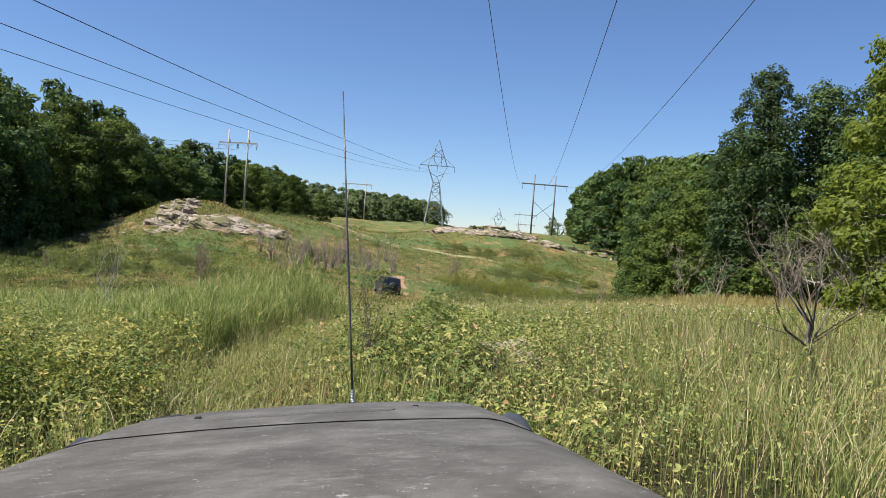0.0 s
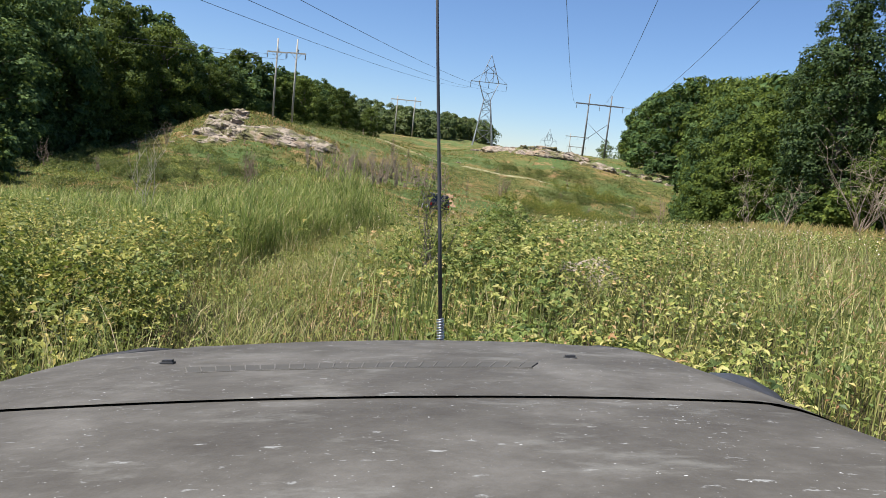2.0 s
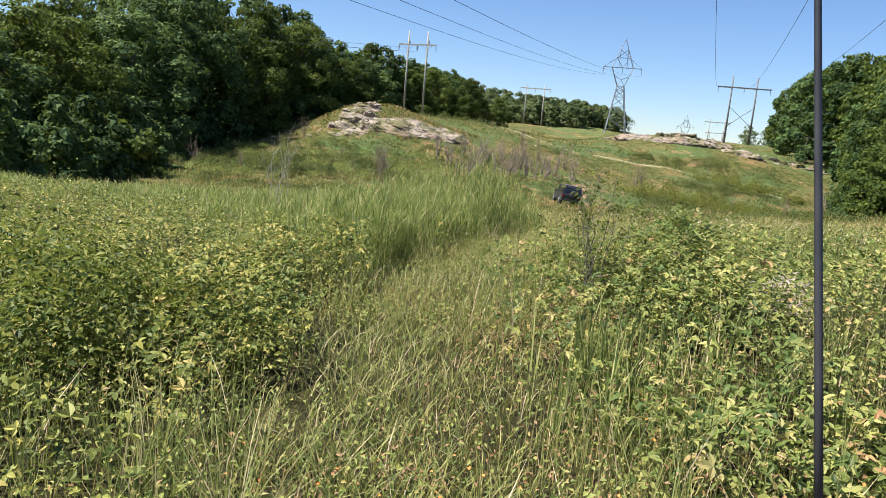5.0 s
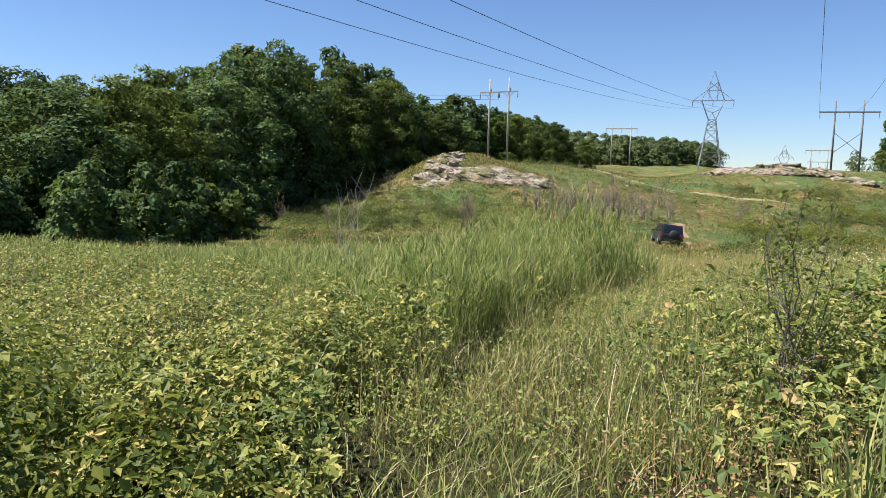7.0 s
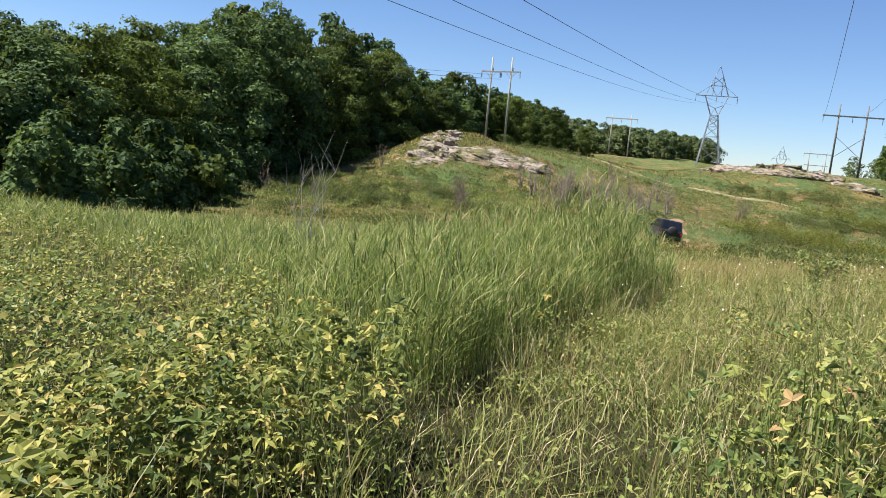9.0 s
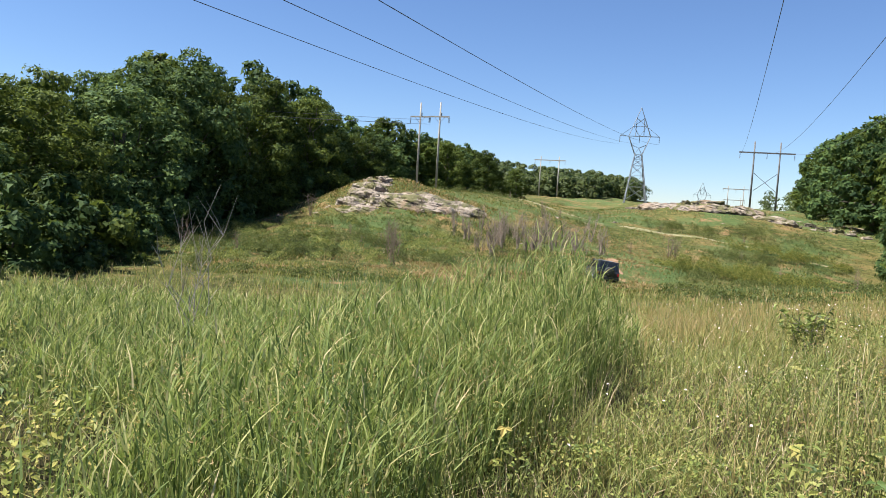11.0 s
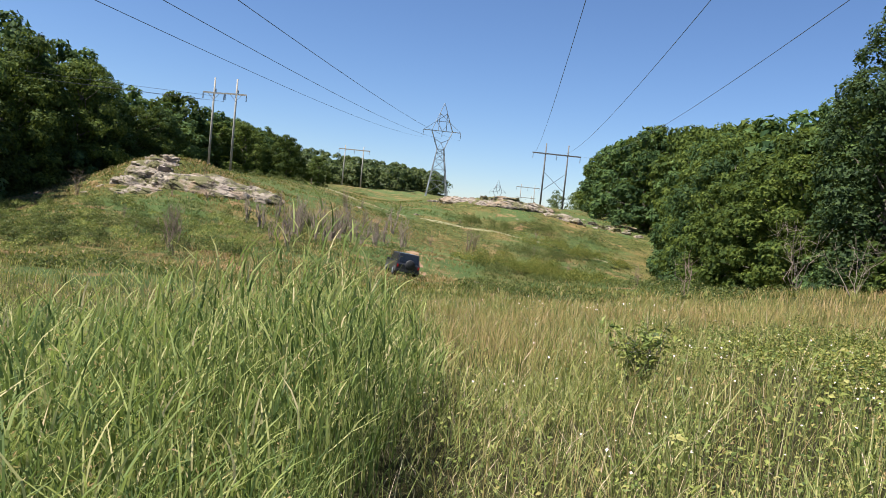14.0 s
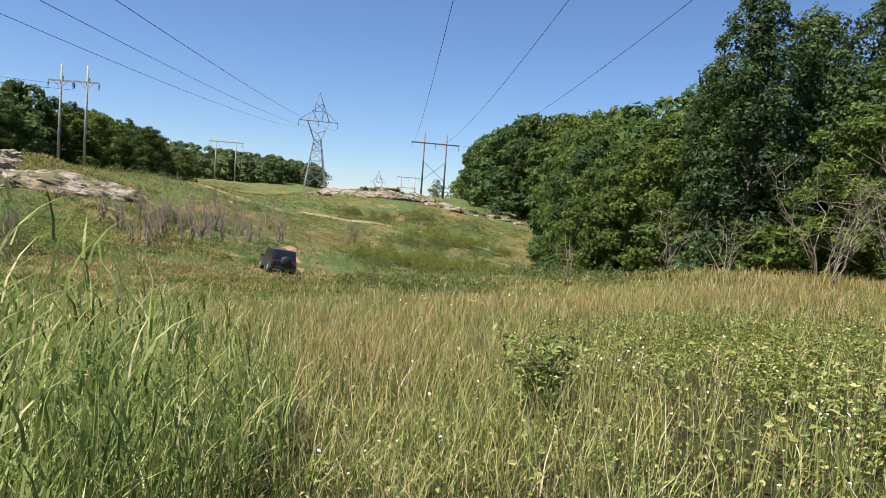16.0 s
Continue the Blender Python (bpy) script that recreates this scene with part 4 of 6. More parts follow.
def wooded(x, y):
    left = np.interp(y, [18, 40, 58, 76, 92, 118, 150, 200], [-30, -34, -40, -44, -45, -40, -35, -39])
    right = np.interp(y, [28, 40, 50, 62, 74, 92, 112, 140, 180], [26, 21, 19, 20, 23, 27, 32, 36, 40])
    return (x < left - 1) | (x > right + 1)


CENTRES = [(-0.2, 0.6), (-1.2, 4.5), (-2.4, 8.5), (-2.55, 11.5), (-2.3, 13.6)]


def scatter(n, r0, r1, seed, sweep=75):
    """Points round the track, thinning outwards."""
    rg = np.random.default_rng(seed)
    out = []
    for cx, cy in CENTRES:
        m = n // len(CENTRES)
        r = (r0 + 0.8) * ((r1 / (r0 + 0.8)) ** rg.random(m) - 0.85)
        w = radians(1) * rg.uniform(-sweep, sweep, m)
        out.append(np.stack([cx + r * np.sin(w), cy + r * np.cos(w), r], 1))
    out = rg.permutation(np.concatenate(out))
    out[:, 2] = np.min([np.hypot(out[:, 0] - cx, out[:, 1] - cy) for cx, cy in CENTRES], axis=0)
    return out


def clump(x, y):
    """Uneven growth in tufts."""
    return 0.5 + 0.5 * np.sin(2.1 * x + 1.7 * np.sin(1.3 * y)) * np.sin(1.9 * y + 1.4 * np.sin(1.7 * x + 0.8))


def lay(p):
    return np.stack([p[:, 0], p[:, 1], land(p[:, 0], p[:, 1]) - 0.03], 1)


def wheel_rut(x, y):
    d = np.abs(np.abs(x - track_x(y)) - 0.75)
    return (d < 0.28) & (y < 17) & (y > -3)


# mixed meadow grass
p = scatter(140000, 1.0, 58, 61)
rg = np.random.default_rng(62)
x, y = p[:, 0], p[:, 1]
keep = ~car_zone(x, y) & ~reed_zone(x, y) & ~wooded(x, y) & (rg.random(len(p)) > 0.72 * np.clip(1.2 * bramble_zone(x, y), 0, 1)) & (y < 54) & (rg.random(len(p)) > 0.9 * np.clip(gold_zone(x, y), 0, 1)) & (rg.random(len(p)) < 0.35 + 0.65 * clump(x, y))
keep &= ~(wheel_rut(x, y) & (rg.random(len(p)) < 0.6))
p = p[keep]
r = p[:, 2]
near = np.clip(1.25 - np.abs(p[:, 0] - track_x(p[:, 1])) / 1.4, 0, 1) * (p[:, 1] < 18)
hgt = rg.uniform(0.26, 0.62, len(p)) * (0.45 + 0.95 * clump(p[:, 0] * 0.45, p[:, 1] * 0.45) ** 1.5) * np.where(r > 40, 0.8, 1.0) * (1 - 0.68 * near)
wid = 0.006 + 0.0011 * r
v, q, t = blades(lay(p), hgt, wid, rg.uniform(0.15, 0.8, len(p)), rg)
tagged(new("meadow_grass", quick_mesh("meadow_grass", v, q, t, [M_GRASS])), "mixed green and straw-coloured meadow grass", "grass", kind="stuff")

# the same grass behind and beside the track
rg = np.random.default_rng(63)
p = np.stack([rg.uniform(-26, 26, 17000), rg.uniform(-14, 16, 17000), np.full(17000, 12.0)], 1)
front = np.max([np.cos(np.arctan2(p[:, 0] - cx, p[:, 1] - cy)) for cx, cy in CENTRES], axis=0)
p = p[(front < 0.45) & ~car_zone(p[:, 0], p[:, 1]) & ~reed_zone(p[:, 0], p[:, 1])]
v, q, t = blades(lay(p), rg.uniform(0.25, 0.6, len(p)) * (0.5 + 0.8 * clump(p[:, 0] * 0.45, p[:, 1] * 0.45)), np.full(len(p), 0.03), rg.uniform(0.2, 0.9, len(p)), rg)
tagged(new("meadow_grass", quick_mesh("meadow_grass", v, q, t, [M_GRASS])), "mixed green and straw-coloured grass beside the vehicle", "grass", kind="stuff")

# grass tussocks over the far slope: green, with dry rusty stretches


def dry_slope(x, y):
    return (bell(x, y, -11, 63, 5, 4) + bell(x, y, -20.6, 60, 2.2, 1.6) + bell(x, y, -20.5, 72.6, 2.2, 2) + bell(x, y, -19, 89, 2.2, 2.4) + bell(x, y, -39, 87, 3, 2) + bell(x, y, -16, 55, 4, 3) + bell(x, y, -1.5, 90, 3.5, 4) + bell(x, y, -8, 96, 9, 4) + bell(x, y, -24, 93, 9, 3) + 1.1 * bell(x, y, 10, 134, 12, 6) + 0.7 * bell(x, y, -21, 57, 3, 2)
            + 0.7 * bell(x, y, -33, 82, 6, 3) + 0.8 * bell(x, y, -2.2, 68, 2.2, 8) + bell(x, y, -5, 76, 4, 5) + 0.9 * bell(x, y, 12, 100, 4, 2) + 0.55 * np.maximum(0, np.sin(0.37 * x + 2 * np.sin(0.11 * y)) * np.sin(0.29 * y + np.sin(0.3 * x))))


def lush_slope(x, y):
    return (bell(x, y, 9, 91, 6.5, 3.5) + bell(x, y, 3, 99, 6, 2.5) + bell(x, y, 15, 97, 5, 5) + bell(x, y, -26, 80, 3.5, 2.5) + bell(x, y, -30, 62, 6, 3) + 0.8 * bell(x, y, 20, 70, 7, 9) + bell(x, y, 8, 62, 7, 4)
            + 0.8 * np.maximum(0, np.sin(0.29 * x + 1.7 * np.sin(0.16 * y) + 2) * np.sin(0.34 * y + np.sin(0.27 * x))))


for name, count, mat, seed, label in (("lush_hillside_grass", 230000, M_HILL_LUSH, 263, "dark lush green grass patches on the slope"), ("hillside_grass", 230000, M_HILL, 261, "rough green tussock grass on the slope"), ("dry_hillside_grass", 230000, M_HILL_DRY, 262, "rusty dry grass patches on the slope")):
    p = scatter(count, 30, 165, seed, 48)
    rg = np.random.default_rng(seed + 10)
    x, y = p[:, 0], p[:, 1]
    dry = np.clip((dry_slope(x, y) + 0.25 * np.sin(1.3 * x) * np.sin(1.1 * y) - 0.38) * 3.0, 0, 1)
    lush = np.clip((lush_slope(x, y) + 0.2 * np.sin(1.1 * x) * np.sin(1.4 * y) - 0.3) * 3.0, 0, 1)
    keep = ~wooded(x, y) & (y > 46) & (y < 160) & (rg.random(len(p)) < (dry * 0.85 if mat is M_HILL_DRY else (1 - dry) * lush if mat is M_HILL_LUSH else (1 - dry) * (1 - 0.85 * lush)))
    p = p[keep][: (36000 if mat is M_HILL else 20000)]
    c2 = clump(p[:, 0] * 0.3, p[:, 1] * 0.3)
    v, q, t = blades(lay(p), rg.uniform(0.12, 0.34, len(p)) * (0.5 + 0.8 * c2), 0.035 + 0.00085 * p[:, 2], rg.uniform(0.4, 1.5, len(p)), rg)
    tagged(new(name, quick_mesh(name, v, q, t, [mat])), label, "grass", kind="stuff")

for name, count, mat, seed, label in (("knoll_turf", 2200, M_HILL_DRY, 271, "dry straw-brown turf between the rocks of the knoll"), ("knoll_grass", 2600, M_HILL, 272, "green grass tussocks between the rocks of the knoll")):
    rg = np.random.default_rng(seed)
    x, y = rg.uniform(-39, -18, count), rg.uniform(82, 96, count)
    ok = np.sin(0.9 * x + seed) * np.sin(1.1 * y) + 0.4 * (y - 88) / 6 > -0.1
    p = np.stack([x[ok], y[ok], np.full(int(ok.sum()), 85.0)], 1)
    p = p[(p[:, 0] < -35) | (p[:, 0] > -30.4) | (p[:, 1] > 92.2) | (rg.random(len(p)) < 0.3)]
    v, q, t = blades(lay(p) + [0, 0, 0.06], rg.uniform(0.16, 0.42, len(p)), np.full(len(p), 0.13), rg.uniform(0.3, 1.2, len(p)), rg)
    tagged(new(name, quick_mesh(name, v, q, t, [mat])), label, "grass", kind="stuff")

# short trodden grass along the track
rg = np.random.default_rng(162)
y = rg.uniform(3.5, 21, 15000)
p = np.stack([track_x(y) + rg.normal(0, 0.75, len(y)), y, np.full(len(y), 5.0)], 1)
p = p[~car_zone(p[:, 0], p[:, 1])]
v, q, t = blades(lay(p), rg.uniform(0.1, 0.36, len(p)) * (0.6 + 0.6 * clump(p[:, 0] * 1.5, p[:, 1] * 1.5)), np.full(len(p), 0.009), rg.uniform(0.3, 1.2, len(p)), rg)
tagged(new("trodden_grass", quick_mesh("trodden_grass", v, q, t, [M_TUFT])), "short flattened pale grass along the track", "grass", kind="stuff")

# dry golden grass
p = scatter(400000, 3.0, 70, 63)
rg = np.random.default_rng(64)
x, y = p[:, 0], p[:, 1]
keep = ~car_zone(x, y) & ~reed_zone(x, y) & ~wooded(x, y) & (rg.random(len(p)) < np.clip(gold_zone(x, y), 0, 1) + 0.04)
p = p[keep]
v, q, t = blades(lay(p), rg.uniform(0.35, 0.7, len(p)), 0.003 + 0.0007 * p[:, 2], rg.uniform(0.1, 0.5, len(p)), rg)
tagged(new("dry_grass", quick_mesh("dry_grass", v, q, t, [M_GOLD])), "tall golden-brown seeding grass at the meadow's edge", "grass", kind="stuff")

# reeds: jointed stems with arching leaves
p = scatter(60000, 2.0, 45, 65, 85)
rg = np.random.default_rng(66)
p = p[reed_zone(p[:, 0], p[:, 1])]
p = p[(np.abs(p[:, 0] - track_x(p[:, 1])) > 0.9) & (rg.random(len(p)) < 0.3 + 0.7 * clump(p[:, 0] * 1.1, p[:, 1] * 1.1))][:11000]
hgt = np.interp(p[:, 0], [-20, -12, -9, -6, -5, -4.2, -3.2, -2.6, -2.2], [0.55, 0.7, 0.82, 0.95, 1.12, 1.4, 1.68, 1.5, 1.2])
hgt = np.where(p[:, 1] < 15.5, np.minimum(hgt, 1.25), hgt) * rg.uniform(0.5, 0.9, len(p)) * (0.85 + 0.2 * clump(p[:, 0] * 0.6, p[:, 1] * 0.6)) + 0.3 * bell(p[:, 0], p[:, 1], -3.1, 16.5, 0.35, 0.8)
hgt *= (0.62 + 0.38 * np.clip(reed_inside(p[:, 0], p[:, 1]) / 0.7, 0, 1)) * (1 + 0.2 * bell(p[:, 0], p[:, 1], -4.2, 17.0, 1.6, 2.0))
base = lay(p)
tilt = rg.uniform(0.02, 0.22, len(p))
vs, qs, ts, k0 = [], [], [], 0
for j_ in range(8):
    if j_ == 0:
        v, q, t = blades(base, hgt, 0.007 + 0.0008 * p[:, 2], tilt, rg, joints=2)
    else:
        f = np.clip(j_ / 7.6 + rg.normal(0, 0.05, len(p)), 0.05, 0.95)
        at = base + np.stack([rg.normal(0, 0.03, len(p)), rg.normal(0, 0.03, len(p)), hgt * f], 1)
        ln = rg.uniform(0.2, 0.46, len(p)) * (1.1 - 0.45 * f)
        v, q, t = blades(at, ln, 0.01 + 0.0009 * p[:, 2], rg.uniform(0.15, 1.1, len(p)), rg, joints=2 if j_ > 3 else 1)
    vs.append(v)
    qs.append(q + k0)
    ts.append(t + k0)
    k0 += len(v)
tagged(new("reed_bed", quick_mesh("reed_bed", np.concatenate(vs), np.concatenate(qs), np.concatenate(ts), [M_REED])), "tall green reeds with arching blades standing in clumps", "reeds", kind="stuff")

# reed plumes
sel = rg.random(len(p)) < 0.16
pp = lay(p[sel])
pp[:, 2] += hgt[sel] * 0.9
m = 14
c = np.repeat(pp, m, 0) + rg.normal(0, 1, (len(pp) * m, 3)) * [0.025, 0.025, 0.0] + np.stack([np.zeros(len(pp) * m), np.zeros(len(pp) * m), rg.uniform(-0.02, 0.22, len(pp) * m)], 1)
v, t = leaf_quads(c, rg.normal(size=(len(c), 3)), 0.022, rg, 0.3)
tagged(new("reed_plumes", quick_mesh("reed_plumes", v, tris=t, mats=[M_GOLD])), "pale feathery seed heads above the reeds", "seed heads", kind="stuff")


def leafy_cover(name, pts, tall, spread, per, leaf, mat, label, seed, category="undergrowth"):
    """Low leafy plants: leaves set round many short stems."""
    rg = np.random.default_rng(seed)
    n = len(pts)
    base = np.repeat(lay(pts), per, 0)
    k = n * per
    u = rg.uniform(0.15, 1.0, k)
    w = rg.uniform(0, 2 * np.pi, k)
    tl = np.repeat(tall * rg.uniform(0.6, 1.2, n), per)
    rad = spread * (0.4 + 0.8 * np.sin(np.pi * u)) * rg.uniform(0.3, 1.0, k)
    c = base + np.stack([np.cos(w) * rad, np.sin(w) * rad, tl * u], 1)
    nrm = np.stack([np.cos(w) * 0.5, np.sin(w) * 0.5, np.full(k, 0.9)], 1) + rg.normal(0, 0.35, (k, 3))
    sz = leaf * np.repeat(np.clip(0.75 + pts[:, 2] * 0.045, 0.8, 3.0), per)
    v, t = leaf_quads(c, nrm, sz, rg, 0.62)
    return tagged(new(name, quick_mesh(name, v, tris=t, mats=[mat])), label, category, kind="stuff")


def mounds(name, centres, radius, tall, per_area, leaf, mat, label, seed, big=1.5):
    """Low rounded thickets: leaves over uneven domes, thinner inside."""
    rg = np.random.default_rng(seed)
    vs, ts, base = [], [], 0
    for cx, cy, cr in centres:
        rad = radius * rg.uniform(0.6, 1.3)
        hgt = tall * rg.uniform(0.55, 1.25) * (1 + 0.5 * bell(cx, cy, 2.8, 8.4, 1.6, 1.4) + 0.3 * bell(cx, cy, -7, 9.5, 3, 2))
        far = max(1.0, cr / 7.0)
        n = int(per_area * rad * rad / far**1.3)
        w = rg.uniform(0, 2 * np.pi, n)
        u = np.sqrt(rg.random(n))
        shell = rg.uniform(0.25, 1.0, n) ** 0.5
        lump = 1 + 0.3 * np.sin(3 * w + cx) * np.sin(5 * u + cy)
        x = cx + np.cos(w) * u * rad * lump
        y = cy + np.sin(w) * u * rad * lump
        top = hgt * np.sqrt(np.clip(1 - (u * 0.95) ** 2, 0, 1)) * lump * shell + 0.05
        ok = (np.abs(x - track_x(y)) > 0.95 + 0.3 * np.sin(2.3 * y)) & ~car_zone(x, y)
        c = np.stack([x, y, land(x, y) + top], 1)[ok]
        nrm = np.stack([np.cos(w) * u, np.sin(w) * u, np.full(n, 0.8)], 1)[ok] + rg.normal(0, 0.35, (int(ok.sum()), 3))
        v, t = leaf_quads(c, nrm, leaf * min(far, big), rg, 0.66)
        vs.append(v)
        ts.append(t + base)
        base += len(v)
    return tagged(new(name, quick_mesh(name, np.concatenate(vs), tris=np.concatenate(ts), mats=[mat])), label, "undergrowth", kind="stuff")


def growth(x, y):
    """Uneven top of the undergrowth, at two scales."""
    return 0.55 * clump(0.8 * x, 0.8 * y) + 0.45 * clump(2.3 * x + 1.0, 2.3 * y)


def stands(n, seed, *bells):
    """Places drawn from weighted bell-shaped stands, with their distance to the track."""
    rg = np.random.default_rng(seed)
    b = np.array(bells)
    b = b[rg.choice(len(b), n, p=b[:, 4] / b[:, 4].sum())]
    x, y = rg.normal(b[:, 0], b[:, 2]), rg.normal(b[:, 1], b[:, 3])
    return np.stack([x, y, np.min([np.hypot(x - cx, y - cy) for cx, cy in CENTRES], axis=0)], 1)


def canopy(name, p, seed, chance, tall, leaf, mat, label, trio=0.0, clear=0.95):
    """A leafy cover: leaves gathered at the top of an uneven canopy, with holes down into it."""
    rg = np.random.default_rng(seed)
    x, y = p[:, 0], p[:, 1]
    ok = (rg.random(len(p)) < chance(x, y)) & ~car_zone(x, y) & ~reed_zone(x, y) & ~wooded(x, y) & (np.abs(x - track_x(y)) > clear + 0.3 * np.sin(2.3 * y))
    p = p[ok]
    x, y, r = p.T
    depth = rg.random(len(p)) ** 1.7
    hole = clump(3.3 * x + 0.4, 3.1 * y) * 0.6 + 0.4 * clump(6.1 * x, 5.7 * y)
    ok = (depth > 0.5) | (rg.random(len(p)) < 0.03 + 2.0 * hole**1.5)
    p, x, y, r, depth = p[ok], x[ok], y[ok], r[ok], depth[ok]
    c = np.stack([x, y, land(x, y) + tall(x, y) * (0.32 + 0.98 * growth(x, y)) * (1 - 0.8 * depth) + 0.03], 1)
    nrm = np.stack([rg.normal(0, 0.42, len(p)), rg.normal(-0.1, 0.42, len(p)), np.full(len(p), 0.8)], 1)
    size = leaf * np.clip(0.8 + 0.055 * r, 0.9, 2.4)
    near = r < trio
    v, t = leaf_quads(c[~near], nrm[~near], size[~near], rg, 0.66)
    if near.any():
        v2, t2 = leaf_trios(c[near], nrm[near], leaf * 0.95, rg)
        v, t = np.concatenate([v, v2]), np.concatenate([t, t2 + len(v)])
    return tagged(new(name, quick_mesh(name, v, tris=t, mats=[mat])), label, "undergrowth", kind="stuff")


def bramble_top(x, y):
    return 0.6 + 0.42 * bell(x, y, 0.8, 10.1, 1.4, 1.2) + 0.12 * bell(x, y, -7, 9.5, 3, 2.5)


canopy("raspberry_canes", stands(28000, 69, (0.75, 10.15, 1.0, 0.85, 1.0), (0.9, 6.7, 0.8, 0.8, 0.3), (4.0, 8.4, 1.5, 1.6, 0.22), (8, 18, 3.6, 2.6, 0.4), (3.5, 17.5, 1.8, 2.2, 0.3)), 70, lambda x, y: np.clip(1 - 1.2 * bell(x, y, 1.25, 10.9, 0.3, 0.45), 0, 1), bramble_top, 0.052, M_BRAMBLE, "yellow-green raspberry canes with three-part leaves", trio=3.2)
canopy("leafy_thicket", stands(76000, 67, (-7.2, 9.3, 3.0, 2.5, 1.0), (-4.7, 8.6, 1.1, 1.7, 0.45), (-13, 13, 4.4, 2.6, 0.4)), 68, lambda x, y: 1 + 0 * x, bramble_top, 0.05, M_THICKET, "dense mixed green thicket of brambles and weeds", trio=2.4)
canopy("weed_cover", scatter(170000, 1.6, 32, 170, 80), 169, lambda x, y: np.clip(0.62 - 0.5 * bramble_zone(x, y) - 0.5 * gold_zone(x, y), 0, 1) * (0.3 + 0.7 * clump(0.6 * x + 3, 0.6 * y)), lambda x, y: 0.55 + 0 * x, 0.033, M_WEED, "green leafy weeds growing through the meadow", clear=0.75)
canopy("track_herbs", scatter(80000, 1.4, 24, 270, 80), 269, lambda x, y: 0.9 * (np.abs(x - track_x(y)) < 1.7) * (0.25 + 0.75 * clump(0.9 * x, 0.9 * y + 2)), lambda x, y: 0.27 + 0 * x, 0.036, M_WEED, "low green herbs along the trodden track", clear=-1.0)

fs = np.random.default_rng(290)
p = np.stack([fs.normal(6.6, 4.2, 460), fs.normal(21, 4.2, 460), np.full(460, 8.5)], 1)
p = p[(p[:, 0] > 1.2) & ~wooded(p[:, 0], p[:, 1])]
mounds("meadow_forbs", p[:210], 0.42, 0.42, 1100, 0.042, M_BANK, "yellow-green leafy forbs among the meadow grass", 291)
mounds("weed_clumps", p[210:], 0.38, 0.45, 1100, 0.04, M_WEED, "green leafy weed clumps beside the dry grass", 292)

# tall thin stalks with small seed heads, standing up through the brambles
p = scatter(30000, 2.0, 26, 180, 80)
p = p[~reed_zone(p[:, 0], p[:, 1]) & ~car_zone(p[:, 0], p[:, 1]) & (np.abs(p[:, 0] - track_x(p[:, 1])) > 0.8) & (rg.random(len(p)) > 0.7 * np.clip(bramble_zone(p[:, 0], p[:, 1]), 0, 1)) & (rg.random(len(p)) < 0.25 + 0.5 * clump(p[:, 0] * 0.7 + 2, p[:, 1] * 0.7))][:6500]
tall = rg.uniform(0.55, 1.0, len(p))
v, q, t = blades(lay(p), tall, 0.005 + 0.0009 * p[:, 2], rg.uniform(0.03, 0.3, len(p)), rg, joints=1)
tagged(new("tall_stalks", quick_mesh("tall_stalks", v, q, t, [M_TUFT])), "thin upright stalks rising above the brambles", "grass", kind="stuff")
c = lay(p[::3])
c[:, 2] += tall[::3] * 0.86
m = 7
c = np.repeat(c, m, 0) + np.stack([rg.normal(0, 0.02, len(c) * m), rg.normal(0, 0.02, len(c) * m), rg.uniform(-0.08, 0.05, len(c) * m)], 1)
v, t = leaf_quads(c, rg.normal(size=(len(c), 3)), 0.026, rg, 0.4)
tagged(new("seed_heads", quick_mesh("seed_heads", v, tris=t, mats=[M_GOLD])), "small tan seed heads on the meadow stalks", "seed heads", kind="stuff")

# upright sword-leaved plants
sw = np.random.default_rng(185)
c0 = np.concatenate([sw.normal(0, 1, (22, 2)) * [0.4, 0.6] + [-0.75, 11.0], sw.normal(0, 1, (12, 2)) * [0.4, 0.6] + [-0.5, 7.8]])
c0 = np.repeat(c0, 16, 0) + sw.normal(0, 0.07, (len(c0) * 16, 2))
p = np.column_stack([c0, np.zeros(len(c0))])
p = p[(np.abs(p[:, 0] - track_x(p[:, 1])) > 0.9) & ~car_zone(p[:, 0], p[:, 1])]
v, q, t = blades(lay(p), sw.uniform(0.55, 1.0, len(p)), np.full(len(p), 0.016), sw.uniform(0.02, 0.3, len(p)), sw, joints=2)
tagged(new("sword_leaves", quick_mesh("sword_leaves", v, q, t, [M_REED])), "upright sword-shaped green leaves in clumps", "grass", kind="stuff")

# tall grass with reddish seed heads beyond the canes
rs_ = np.random.default_rng(187)
p = np.column_stack([rs_.normal(5.2, 2.4, 5200), rs_.normal(9.5, 3.4, 5200)])
p = np.column_stack([p, np.hypot(p[:, 0] + 0.5, p[:, 1] - 2)])
p = p[(p[:, 0] > 2.2) & ~car_zone(p[:, 0], p[:, 1])]
tl = rs_.uniform(0.55, 1.05, len(p))
v, q, t = blades(lay(p), tl, 0.004 + 0.0009 * p[:, 2], rs_.uniform(0.05, 0.4, len(p)), rs_, joints=2)
tagged(new("tall_grass", quick_mesh("tall_grass", v, q, t, [M_TUFT])), "tall upright meadow grass gone to seed", "grass", kind="stuff")
c = lay(p[::4])
c[:, 2] += tl[::4] * 0.84
c = np.repeat(c, 8, 0) + np.stack([rs_.normal(0, 0.022, len(c) * 8), rs_.normal(0, 0.022, len(c) * 8), rs_.uniform(-0.12, 0.05, len(c) * 8)], 1)
v, t = leaf_quads(c, rs_.normal(size=(len(c), 3)), 0.024, rs_, 0.4)
tagged(new("red_seed_heads", quick_mesh("red_seed_heads", v, tris=t, mats=[M_RUST])), "loose reddish-brown seed heads on tall grass", "seed heads", kind="stuff")

